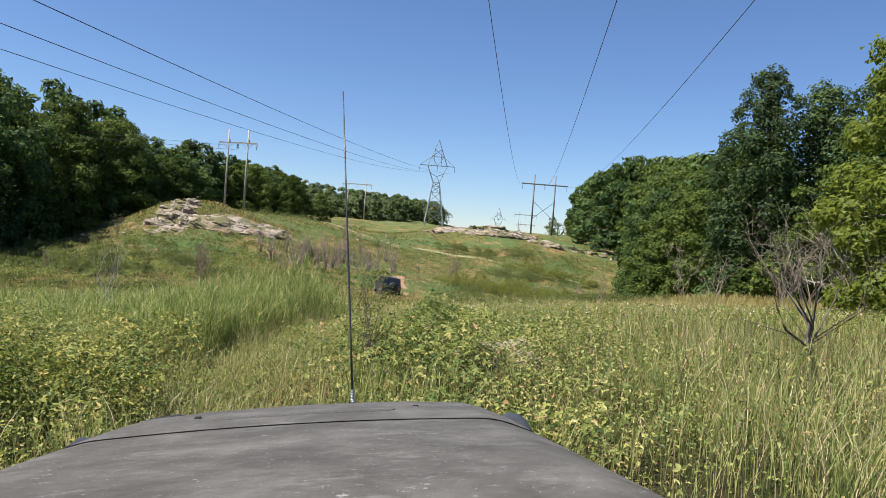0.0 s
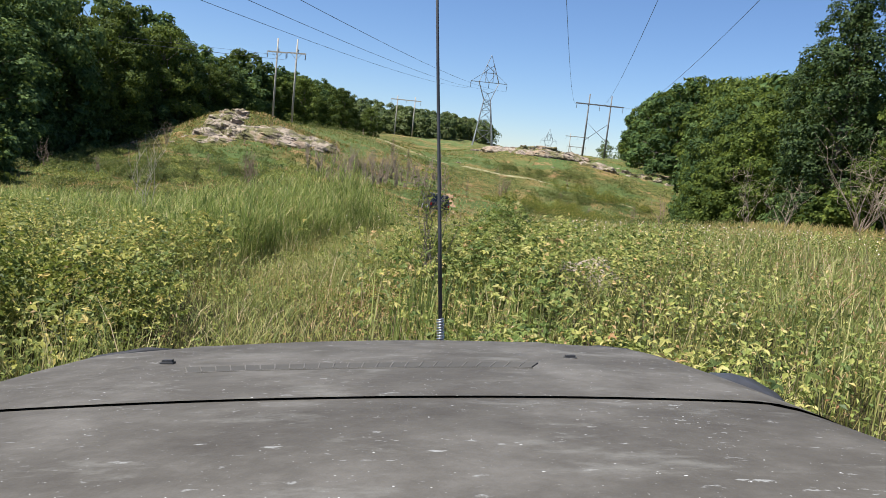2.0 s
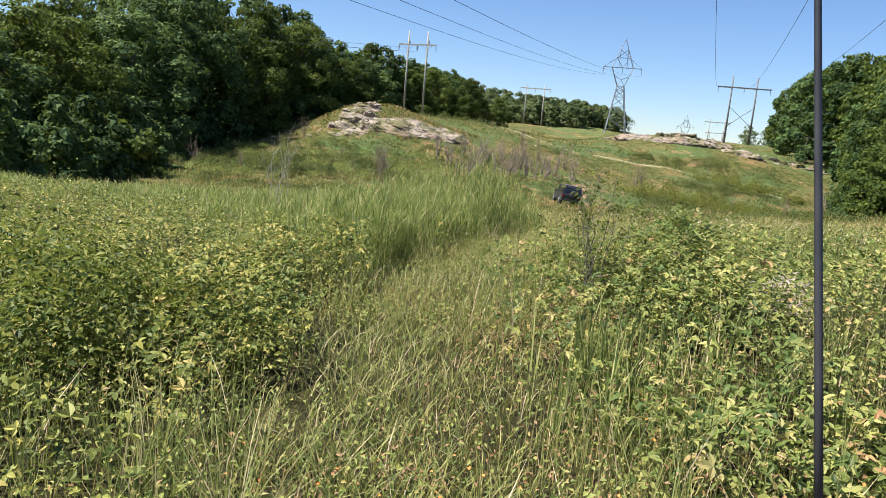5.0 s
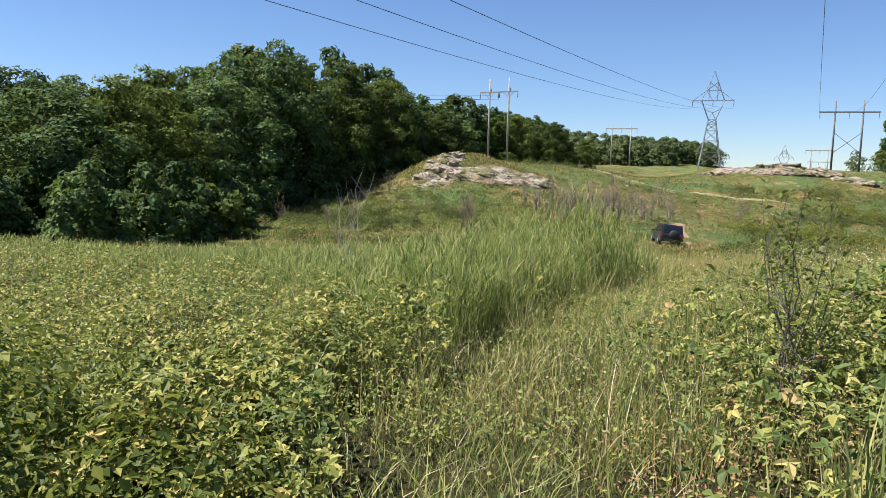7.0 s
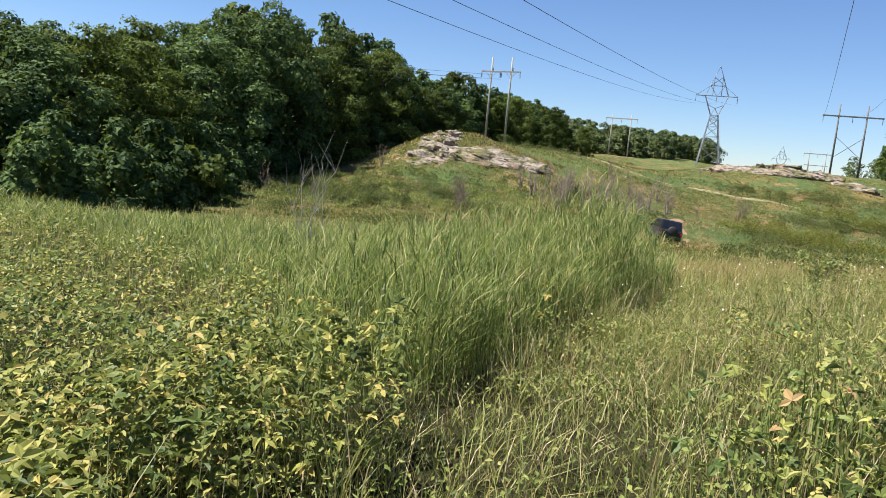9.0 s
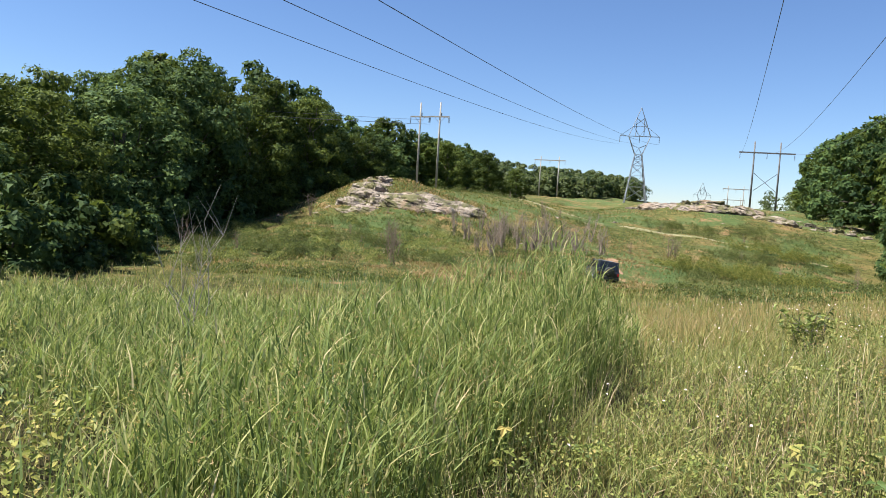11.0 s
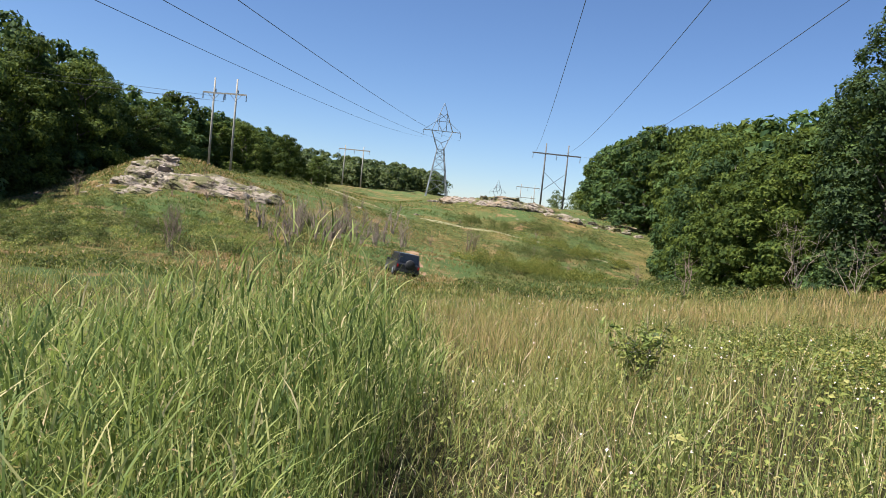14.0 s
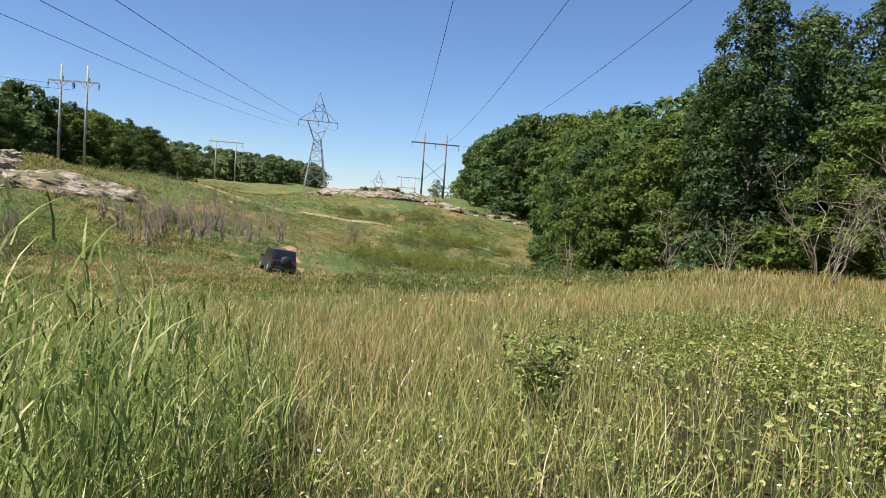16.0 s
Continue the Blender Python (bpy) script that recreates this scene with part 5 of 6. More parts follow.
# tall tufts
p = scatter(9000, 1.8, 45, 170, 80)
p = p[~reed_zone(p[:, 0], p[:, 1]) & ~wooded(p[:, 0], p[:, 1]) & (rg.random(len(p)) < 0.22)][:560]
extra = rg.normal(0, 1, (150, 2)) * [1.8, 2.4] + [4.2, 6.6]
extra = np.column_stack([extra, np.hypot(extra[:, 0] + 0.5, extra[:, 1] - 2)])
p = np.concatenate([p, extra[extra[:, 0] > 1.0]])
per = 32
pts = np.repeat(p, per, 0)
ang, rad = rg.uniform(0, 2 * np.pi, len(pts)), np.abs(rg.normal(0, 0.11, len(pts)))
pts[:, 0] += np.cos(ang) * rad
pts[:, 1] += np.sin(ang) * rad
tall = np.repeat(rg.uniform(0.4, 0.85, len(p)), per) * rg.uniform(0.6, 1.1, len(pts))
ok = ~car_zone(pts[:, 0], pts[:, 1]) & (np.abs(pts[:, 0] - track_x(pts[:, 1])) > 0.55)
pts, tall = pts[ok], tall[ok]
v, q, t = blades(lay(pts), tall, 0.006 + 0.0009 * pts[:, 2], rg.uniform(0.1, 0.7, len(pts)), rg, joints=2)
tagged(new("grass_tufts", quick_mesh("grass_tufts", v, q, t, [M_TUFT])), "tall arching tufts of green and straw grass", "grass", kind="stuff")
p = scatter(16000, 1.6, 40, 70, 80)
p = p[~car_zone(p[:, 0], p[:, 1]) & ~reed_zone(p[:, 0], p[:, 1]) & (np.abs(p[:, 0] - track_x(p[:, 1])) > 0.6)][:2300]
leafy_cover("meadow_weeds", p, 0.42, 0.12, 9, 0.034, M_WEED, "scattered leafy weeds among the grass", 71)
p = scatter(9000, 1.5, 12, 72, 80)
p = p[(bell(p[:, 0], p[:, 1], -0.7, 8.0, 0.7, 0.9) + 0.7 * bell(p[:, 0], p[:, 1], 0.3, 5.6, 1.2, 0.9) + 0.8 * bell(p[:, 0], p[:, 1], 3.0, 7.5, 0.8, 0.8) > rg.random(len(p))) & ~car_zone(p[:, 0], p[:, 1])][:420]
p = np.concatenate([p, stands(110, 373, (-1.0, 8.5, 0.3, 0.4, 1.0), (-1.5, 8.1, 0.2, 0.3, 0.4), (1.7, 8.6, 0.5, 0.5, 0.3))])
leafy_cover("rusty_weeds", p, 0.45, 0.12, 9, 0.028, M_RUST, "reddish-brown withered weeds in the meadow", 73)
p = scatter(9000, 3, 12, 74, 85)
p = p[(bell(p[:, 0], p[:, 1], -5.4, 6.0, 1.2, 1.6) > rg.random(len(p))) & (np.abs(p[:, 0] - track_x(p[:, 1])) > 1.9)][:420]
leafy_cover("broadleaf_weeds", p, 0.7, 0.2, 24, 0.052, M_DARKLEAF, "dark green broad-leaved weeds in the ditch", 75)

# low shrubs over the hillside
p = scatter(60000, 30, 150, 76, 50)
patch = np.sin(0.21 * p[:, 0] + 1.1 * np.sin(0.13 * p[:, 1])) * np.sin(0.17 * p[:, 1] + 1.3 * np.sin(0.2 * p[:, 0])) - 0.5 * dry_slope(p[:, 0], p[:, 1])
p = p[(patch > 0.0) & ~wooded(p[:, 0], p[:, 1]) & (p[:, 1] > 46) & (p[:, 1] < 150)][:9000]
far = p[:: max(1, len(p) // 430)].copy()
far[:, 2] = 18.0
mounds("hillside_scrub", far, 0.7, 0.7, 800, 0.048, M_SCRUB, "low dark green scrub clumps on the slope", 77, big=2.6)


def spots(n, seed, *bells):
    """Places drawn from a few bell-shaped stands."""
    rg = np.random.default_rng(seed)
    k = rg.integers(0, len(bells), n)
    b = np.array(bells)[k]
    return np.stack([rg.normal(b[:, 0], b[:, 2]), rg.normal(b[:, 1], b[:, 3]), np.full(n, 18.0)], 1)


mounds("bank_shrubs", spots(85, 277, (8, 79, 3.2, 2.2), (5, 81, 3, 1.8), (11, 84, 3, 2), (8, 78, 2.5, 1.5), (16, 106, 3, 1.6), (20, 108, 2.5, 1.6)), 0.95, 1.35, 2300, 0.046, M_BANK, "sunlit yellow-green shrubs on the bank", 278, big=2.6)
mounds("fern_patches", spots(80, 279, (-30, 53, 3, 2), (-28, 64, 3, 2), (-30, 74, 3.5, 2), (-21, 72, 3, 2), (-24, 60, 4, 2), (-18, 66, 2, 1.5), (-36, 66, 2, 4), (-40, 71, 2, 2)), 0.9, 0.65, 1300, 0.048, M_WEED, "fresh green fern patches on the slope", 280, big=2.6)


mounds("dark_scrub", spots(190, 281, (-28, 57.5, 6, 0.9), (-21, 62, 4, 0.7), (-26, 67, 4, 0.9), (-33, 64, 3, 1.2), (-33, 56, 1.8, 0.8), (-30.5, 59.5, 2.2, 0.9), (-25, 58.5, 2.0, 0.8), (-30, 75, 2.2, 1.2), (-38, 71, 2.2, 1.5), (9, 96, 2.5, 1.2), (13, 99, 2.5, 1.2), (-14, 84, 2, 1.2), (14, 118, 4, 2), (4, 116, 3, 1.5), (20, 120, 3, 2)), 0.85, 0.95, 1500, 0.045, M_SCRUB, "dark green shrub thickets on the slope", 282, big=2.6)
# weeds whose dark leaf colour also stands in for the ditch's shade
ditch = spots(16, 283, (-4.5, 7.2, 0.35, 0.5), (-4.0, 6.7, 0.3, 0.4), (-5.3, 7.4, 0.5, 0.5))
ditch[:, 2] = 6.0
mounds("ditch_weeds", ditch, 0.5, 0.85, 2200, 0.052, M_DARKLEAF, "dark broad-leaved weeds in the shaded ditch", 284)


def flowers(name, pts, lo, hi, size, mat, label, seed):
    """Small flat flower heads on thin stalks."""
    rg = np.random.default_rng(seed)
    b = lay(pts)
    n = len(b)
    c = b + np.stack([rg.normal(0, 0.05, n), rg.normal(0, 0.05, n), rg.uniform(lo, hi, n)], 1)
    nrm = np.stack([rg.normal(0, 0.35, n), rg.normal(-0.2, 0.35, n), np.ones(n)], 1)
    v, t = leaf_quads(c, nrm, size * np.clip(0.4 + pts[:, 2] * 0.04, 0.6, 1.3), rg, 1.0)
    v2, q2, t2 = blades(b, c[:, 2] - b[:, 2], np.full(n, 0.006) + 0.0004 * pts[:, 2], np.full(n, 0.02), rg)
    ob = new(name, quick_mesh(name, np.concatenate([v, v2]), q2 + len(v), np.concatenate([t, t2 + len(v)]), [mat, M_GRASS]))
    idx = np.zeros(len(ob.data.polygons), np.int32)
    idx[: len(q2)] = 1
    idx[len(q2) + len(t):] = 1
    ob.data.polygons.foreach_set("material_index", idx)
    return tagged(ob, label, "flowers", kind="stuff")


p = scatter(40000, 4, 45, 78, 70)
w = bell(p[:, 0], p[:, 1], 6.5, 18.5, 3.5, 3) + 0.4 * bell(p[:, 0], p[:, 1], 2.5, 36, 3, 2)
p = p[(rg.random(len(p)) < w * 0.45) & ~reed_zone(p[:, 0], p[:, 1])][:900]
flowers("white_flowers", p, 0.4, 0.7, 0.034, M_PETAL, "small white daisy-like wildflowers in the dry meadow", 79)
flowers("white_flowers", np.array([(-4.0, 7.2, 20.0), (-4.25, 6.9, 14.0), (-4.9, 5.6, 14.0)]), 0.42, 0.5, 0.05, M_PETAL, "large single white bloom among ditch weeds", 82)
p = scatter(9000, 1.5, 10, 80, 60)
p = p[(rg.random(len(p)) < 0.06 * bell(p[:, 0], p[:, 1], -0.1, 5.0, 1.4, 1.0)) & ~car_zone(p[:, 0], p[:, 1])][:26]
flowers("orange_flowers", p, 0.35, 0.6, 0.026, M_ORANGE, "orange hawkweed flowers in the grass", 81)


# ---------------------------------------------------------------- single plants


def bare_shrub(name, x, y, tall, stems, mat, label, group, seed, leaves=0, spread=0.35, leaf=0.07, leaf_mat=None, thick=1.0, rise=0.7, twig=1.0):
    """Stems that fork into twigs, with or without leaves."""
    rg = np.random.default_rng(seed)
    top = empty_thing(name, at_land(x, y), label, "shrub", group)
    wood, tips = Shape(), []
    for k in range(stems):
        w = rg.uniform(0, 6.28)
        out = spread * tall * rg.uniform(0.2, 1.0)
        end = Vector((math.cos(w) * out, math.sin(w) * out, tall * rg.uniform(0.7, 1.0)))
        st = Vector((rg.normal(0, 0.06), rg.normal(0, 0.06), -0.1))
        line = limb_line(st, end, 0.0, rg, 5)
        r0 = 0.012 * tall * thick
        wood.tube(line, [r0, r0 * 0.8, r0 * 0.6, r0 * 0.45, r0 * 0.3, r0 * 0.12], 4, cap=False)
        for j in range(5):
            i = int(rg.integers(2, 5))
            d = Vector(rg.normal(0, 1, 3) * [1, 1, 0.5] + [0, 0, rise]).normalized() * tall * twig * rg.uniform(0.15, 0.32)
            wood.tube([line[i], line[i] + d * 0.5 + Vector(rg.normal(0, 0.02, 3)), line[i] + d], [r0 * 0.35, r0 * 0.25, r0 * 0.08], 3, cap=False)
            tips += [line[i] + d * f for f in (0.4, 0.7, 1.0)]
    part("stem", wood.mesh("stem", mat, True), top)
    if leaves:
        tp = np.array([tuple(t_) for t_ in tips])
        c = tp[rg.integers(0, len(tp), leaves)] + rg.normal(0, 0.05, (leaves, 3))
        v, t = leaf_quads(c, rg.normal(0, 0.6, (leaves, 3)) + [0, 0, 0.8], leaf, rg, 0.6)
        part("foliage", quick_mesh("foliage", v, tris=t, mats=[leaf_mat or M_DARKLEAF]), top)
    return top


def near_bare_tree(x, y, seed):
    """A crooked little dead tree: one stem that forks low into upswept whips, and a dark kinked branch low down."""
    rg = np.random.default_rng(seed)
    top = empty_thing("bare_tree", at_land(x, y), "crooked grey leafless little tree in tall grass", "tree", "")
    stem = Shape()
    stem.tube([Vector((0.04, 0, -0.1)), Vector((0.0, 0, 0.35)), Vector((-0.05, 0.02, 0.7)), Vector((0.0, 0.0, 1.0))], [0.05, 0.042, 0.036, 0.028], 6, cap=False)
    part("trunk", stem.mesh("trunk", M_BARK, True), top)
    for k in range(13):
        w, lean = rg.uniform(0, 6.28), rg.uniform(0.25, 0.95)
        st = Vector((0, 0, rg.uniform(0.55, 1.0)))
        end = Vector((math.cos(w) * lean * 1.15, math.sin(w) * lean * 1.15, 3.0 - 1.0 * lean + rg.normal(0, 0.2)))
        mid = st.lerp(end, 0.45) + Vector((math.cos(w) * 0.22 * lean, math.sin(w) * 0.22 * lean, -0.12))
        bough = Shape()
        bough.tube([st, mid, st.lerp(end, 0.75) + Vector(rg.normal(0, 0.05, 3)), end], [0.015, 0.0095, 0.006, 0.002], 4, cap=False)
        for j in range(5):
            p_ = mid.lerp(end, rg.uniform(0, 0.8))
            d = Vector((rg.normal(0, 0.3), rg.normal(0, 0.3), rg.uniform(0.2, 0.7)))
            bough.tube([p_, p_ + d * 0.5 + Vector(rg.normal(0, 0.03, 3)), p_ + d], [0.0042, 0.003, 0.0012], 3, cap=False)
        part("branch", bough.mesh("branch", M_BARK, True), top)
    low = Shape()
    low.tube([Vector((0, 0, 0.5)), Vector((-0.45, -0.5, 0.68)), Vector((-0.95, -1.1, 0.86)), Vector((-1.25, -1.45, 1.15)), Vector((-1.4, -1.5, 1.55))], [0.024, 0.02, 0.016, 0.012, 0.004], 5, cap=False)
    low.tube([Vector((-0.7, -0.8, 0.77)), Vector((-1.3, -1.0, 0.9)), Vector((-1.75, -1.2, 1.02))], [0.01, 0.007, 0.003], 4, cap=False)
    part("low_branch", low.mesh("low_branch", M_BARK, True), top, "dark kinked low branch")


bare_shrub("half_dead_shrub", -0.76, 9.62, 1.62, 10, M_BARK, "half-dead slender shrub with a few green leaves", "", 91, leaves=560, leaf=0.048, leaf_mat=M_DARKLEAF, spread=0.28, thick=0.5)
near_bare_tree(5.6, 10.2, 97)
bare_shrub("bare_sapling", -7.5, 16.5, 2.3, 7, M_PALEWOOD, "bare leafless grey sapling standing in the reeds", "bare saplings", 92, spread=0.24, thick=0.42, rise=2.0, twig=0.8)
bare_shrub("broadleaf_bush", 0.12, 20.4, 0.95, 12, M_BARK, "dark green milkweed-like bush in dry grass", "", 93, leaves=520, leaf=0.085, spread=0.55, leaf_mat=M_WEED)
bare_shrub("bare_sapling", 12.5, 52, 3.2, 4, M_DEADWOOD, "thin bare sapling at the foot of the slope", "bare saplings", 94, leaves=60, leaf_mat=M_LEAF_MID, spread=0.3)
sr = np.random.default_rng(95)
for k in range(52):
    u = sr.random()
    x, y = -18 + 13 * u + sr.normal(0, 0.9), 66 + 12 * u + 19 * sr.random()
    bare_shrub("dead_brush", x, y, sr.uniform(1.3, 3.6), 6, M_BRUSH, "grey leafless dead brush on the slope", "dead brush on the slope", 100 + k, spread=0.24, thick=1.5, rise=1.6, twig=0.8)
for k, (x, y, h) in enumerate(((-20.3, 62.3, 3.0), (-18.7, 57.8, 3.4), (-34.8, 55.7, 2.8), (2.3, 90.5, 3.0), (3.0, 91, 2.6), (-36, 80, 2.6), (-22.5, 67.7, 2.8), (-25, 84, 2.6), (-13, 100, 2.4))):
    bare_shrub("dead_brush", x, y, h, 8, M_DEADWOOD, "grey leafless dead shrub on the slope", "dead brush on the slope", 140 + k, spread=0.34, thick=1.1, rise=1.4)
for k in range(22):
    x, y = sr.uniform(-33, 14), sr.uniform(56, 118)
    if abs(x + 3) < 4 and y < 80:
        continue
    bare_shrub("dead_stalks", x, y, sr.uniform(0.9, 1.9), 5, M_DEADWOOD, "thin dry dead stalks standing on the slope", "dead stalks on the slope", 200 + k, spread=0.2, thick=1.5)
for k, (x, y, h, spread, leaves) in enumerate(((21.5, 43, 6.0, 0.55, 500), (19.4, 36, 4.6, 0.6, 60), (21.2, 35.5, 5.6, 0.65, 120), (22.6, 38, 6.2, 0.5, 200), (24, 57, 5.0, 0.4, 700), (17.8, 50, 4.2, 0.5, 150), (20.2, 40.5, 4.4, 0.7, 60), (18.6, 46, 3.4, 0.6, 80), (26.5, 84, 5.2, 0.5, 60))):
    bare_shrub("bare_tree", x, y, h, 9, M_BRUSH, "grey half-bare young tree before the forest edge", "bare young trees", 160 + k, spread=spread, thick=0.55, leaves=leaves, leaf=0.16, leaf_mat=M_LEAF_MID)
lr = np.random.default_rng(171)
for k, (x0, y0, x1, y1, z1) in enumerate(((21.0, 32.6, 18.4, 33.4, 3.9), (21.6, 32.2, 19.2, 33.0, 2.9), (20.4, 33.6, 18.2, 34.4, 1.7), (22.4, 33.4, 20.4, 34.0, 4.6))):
    z0 = land1(x0, y0)
    a, b = Vector((x0, y0, z0 - 0.1)), Vector((x1, y1, z0 + z1))
    wood = Shape().tube(limb_line(a, b, 0.25, lr, 6), [0.075, 0.07, 0.06, 0.05, 0.04, 0.03, 0.01], 7)
    for j in range(4):
        c = a.lerp(b, lr.uniform(0.35, 0.9))
        wood.tube(limb_line(c, c + Vector((lr.normal(-0.3, 0.4), lr.normal(0, 0.3), lr.uniform(0.3, 1.0))), 0.05, lr, 3), [0.03, 0.024, 0.016, 0.006], 5)
    log = new("fallen_trunk", wood.mesh("fallen_trunk", M_PALEWOOD, True))
    tagged(log, "pale barkless dead trunk leaning out of the thicket", "dead tree", "leaning dead trunks")

# ---------------------------------------------------------------- the off-roader that stands on the track, placed to fit the camera's view


def scuff_node(n, l, scale, detail, rough):
    """Noise drawn out sideways, for scuffs across the sheet metal."""
    tc = n.new("ShaderNodeTexCoord")
    mp = n.new("ShaderNodeMapping")
    mp.inputs["Scale"].default_value = (0.45, 1.0, 1.0)
    t = n.new("ShaderNodeTexNoise")
    t.inputs["Scale"].default_value, t.inputs["Detail"].default_value, t.inputs["Roughness"].default_value = scale, detail, rough
    l.new(tc.outputs["Object"], mp.inputs["Vector"])
    l.new(mp.outputs["Vector"], t.inputs["Vector"])
    return t.outputs["Fac"]


def paint_material():
    m, n, l = nodes_of("dusty_hood_paint")
    p = n["Principled BSDF"]
    base = ramp(n, l, noise_node(n, l, 3.0, 9, 0.72), [(0.32, (0.046, 0.04, 0.033)), (0.5, (0.074, 0.067, 0.057)), (0.68, (0.118, 0.109, 0.096))])
    spots = ramp(n, l, scuff_node(n, l, 52.0, 5, 0.65), [(0.64, (0, 0, 0)), (0.68, (0.9, 0.9, 0.9))])
    streak = ramp(n, l, scuff_node(n, l, 9.0, 7, 0.75), [(0.55, (0, 0, 0)), (0.66, (0.55, 0.55, 0.55))])
    fleck = ramp(n, l, noise_node(n, l, 150.0, 2, 0.5), [(0.72, (0, 0, 0)), (0.76, (1, 1, 1))])
    base = mix_col(n, l, fleck, base, (0.5, 0.5, 0.49))
    base = mix_col(n, l, spots, base, (0.22, 0.22, 0.21))
    base = mix_col(n, l, streak, base, (0.15, 0.145, 0.13))
    l.new(base, p.inputs["Base Color"])
    p.inputs["Roughness"].default_value = 0.62
    p.inputs["Specular IOR Level"].default_value = 0.22
    bump_to(n, l, noise_node(n, l, 60, 4, 0.6), 0.15, 0.01, p.inputs["Normal"])
    return m


M_PAINT = paint_material()
M_RUBBER = plain("black_rubber", [(0.3, (0.012, 0.012, 0.013)), (0.7, (0.035, 0.035, 0.036))], 12, 0.6)
M_TRIM = plain("black_trim", [(0.3, (0.02, 0.02, 0.022)), (0.7, (0.05, 0.05, 0.052))], 9, 0.45)
# colours of the reflected dash vents and their light lines
M_REFLECTED_VENT = plain("reflected_vent_grey", [(0.3, (0.046, 0.042, 0.035)), (0.7, (0.07, 0.064, 0.054))], 5, 0.7)
M_REFLECTED_LINE = plain("reflected_line_light", [(0.3, (0.08, 0.073, 0.062)), (0.7, (0.125, 0.115, 0.1))], 14, 0.6)
M_SPRING = plain("spring_steel", [(0.3, (0.35, 0.35, 0.36)), (0.7, (0.55, 0.55, 0.56))], 9, 0.3, 0.9)
M_GLASS_DARK = plain("tinted_glass", [(0.3, (0.01, 0.012, 0.014)), (0.7, (0.02, 0.022, 0.025))], 2, 0.08, spec=0.6)
M_CAR_DARK = plain("dark_car_paint", [(0.3, (0.014, 0.015, 0.019)), (0.7, (0.03, 0.032, 0.038))], 3, 0.28, spec=0.5)
M_LAMP_RED = plain("red_lens", [(0.3, (0.3, 0.02, 0.02)), (0.7, (0.4, 0.03, 0.03))], 3, 0.2)
M_LENS = plain("clear_lens", [(0.3, (0.5, 0.5, 0.5)), (0.7, (0.6, 0.6, 0.6))], 3, 0.15)

CAR_EYE, CAR_AIM = (-0.44, 2.075, 1.218), (-1.34, 11.90, -0.41)
CAR_MATRIX = look(CAR_EYE, CAR_AIM, 6.0) @ pose(0, 0, 0, -90, 0, 0)


def hood_z(x, y):
    return -0.318 - 0.030 * (x / 0.9) ** 2 - 0.05 * np.clip((np.abs(x) - 0.72) / 0.2, 0, 1) ** 2 - 0.010 * ((y - 1.1) / 0.6) ** 2


def front_y(x):
    return 1.72 - 0.30 * (np.abs(x) / 0.93) ** 2.6


def fan_bar(x0, x1, y0, y1, z0, z1):
    """A flat bar whose sides spread towards the nose, to look upright from the camera."""
    s, g = Shape(), y1 / y0
    s.v += [Vector(p_) for p_ in ((x0, y0, z0), (x0, y0, z1), (x0 * g, y1, z0), (x0 * g, y1, z1), (x1, y0, z0), (x1, y0, z1), (x1 * g, y1, z0), (x1 * g, y1, z1))]
    s.q += [(0, 1, 3, 2), (4, 6, 7, 5), (0, 4, 5, 1), (2, 3, 7, 6), (0, 2, 6, 4), (1, 5, 7, 3)]
    return s


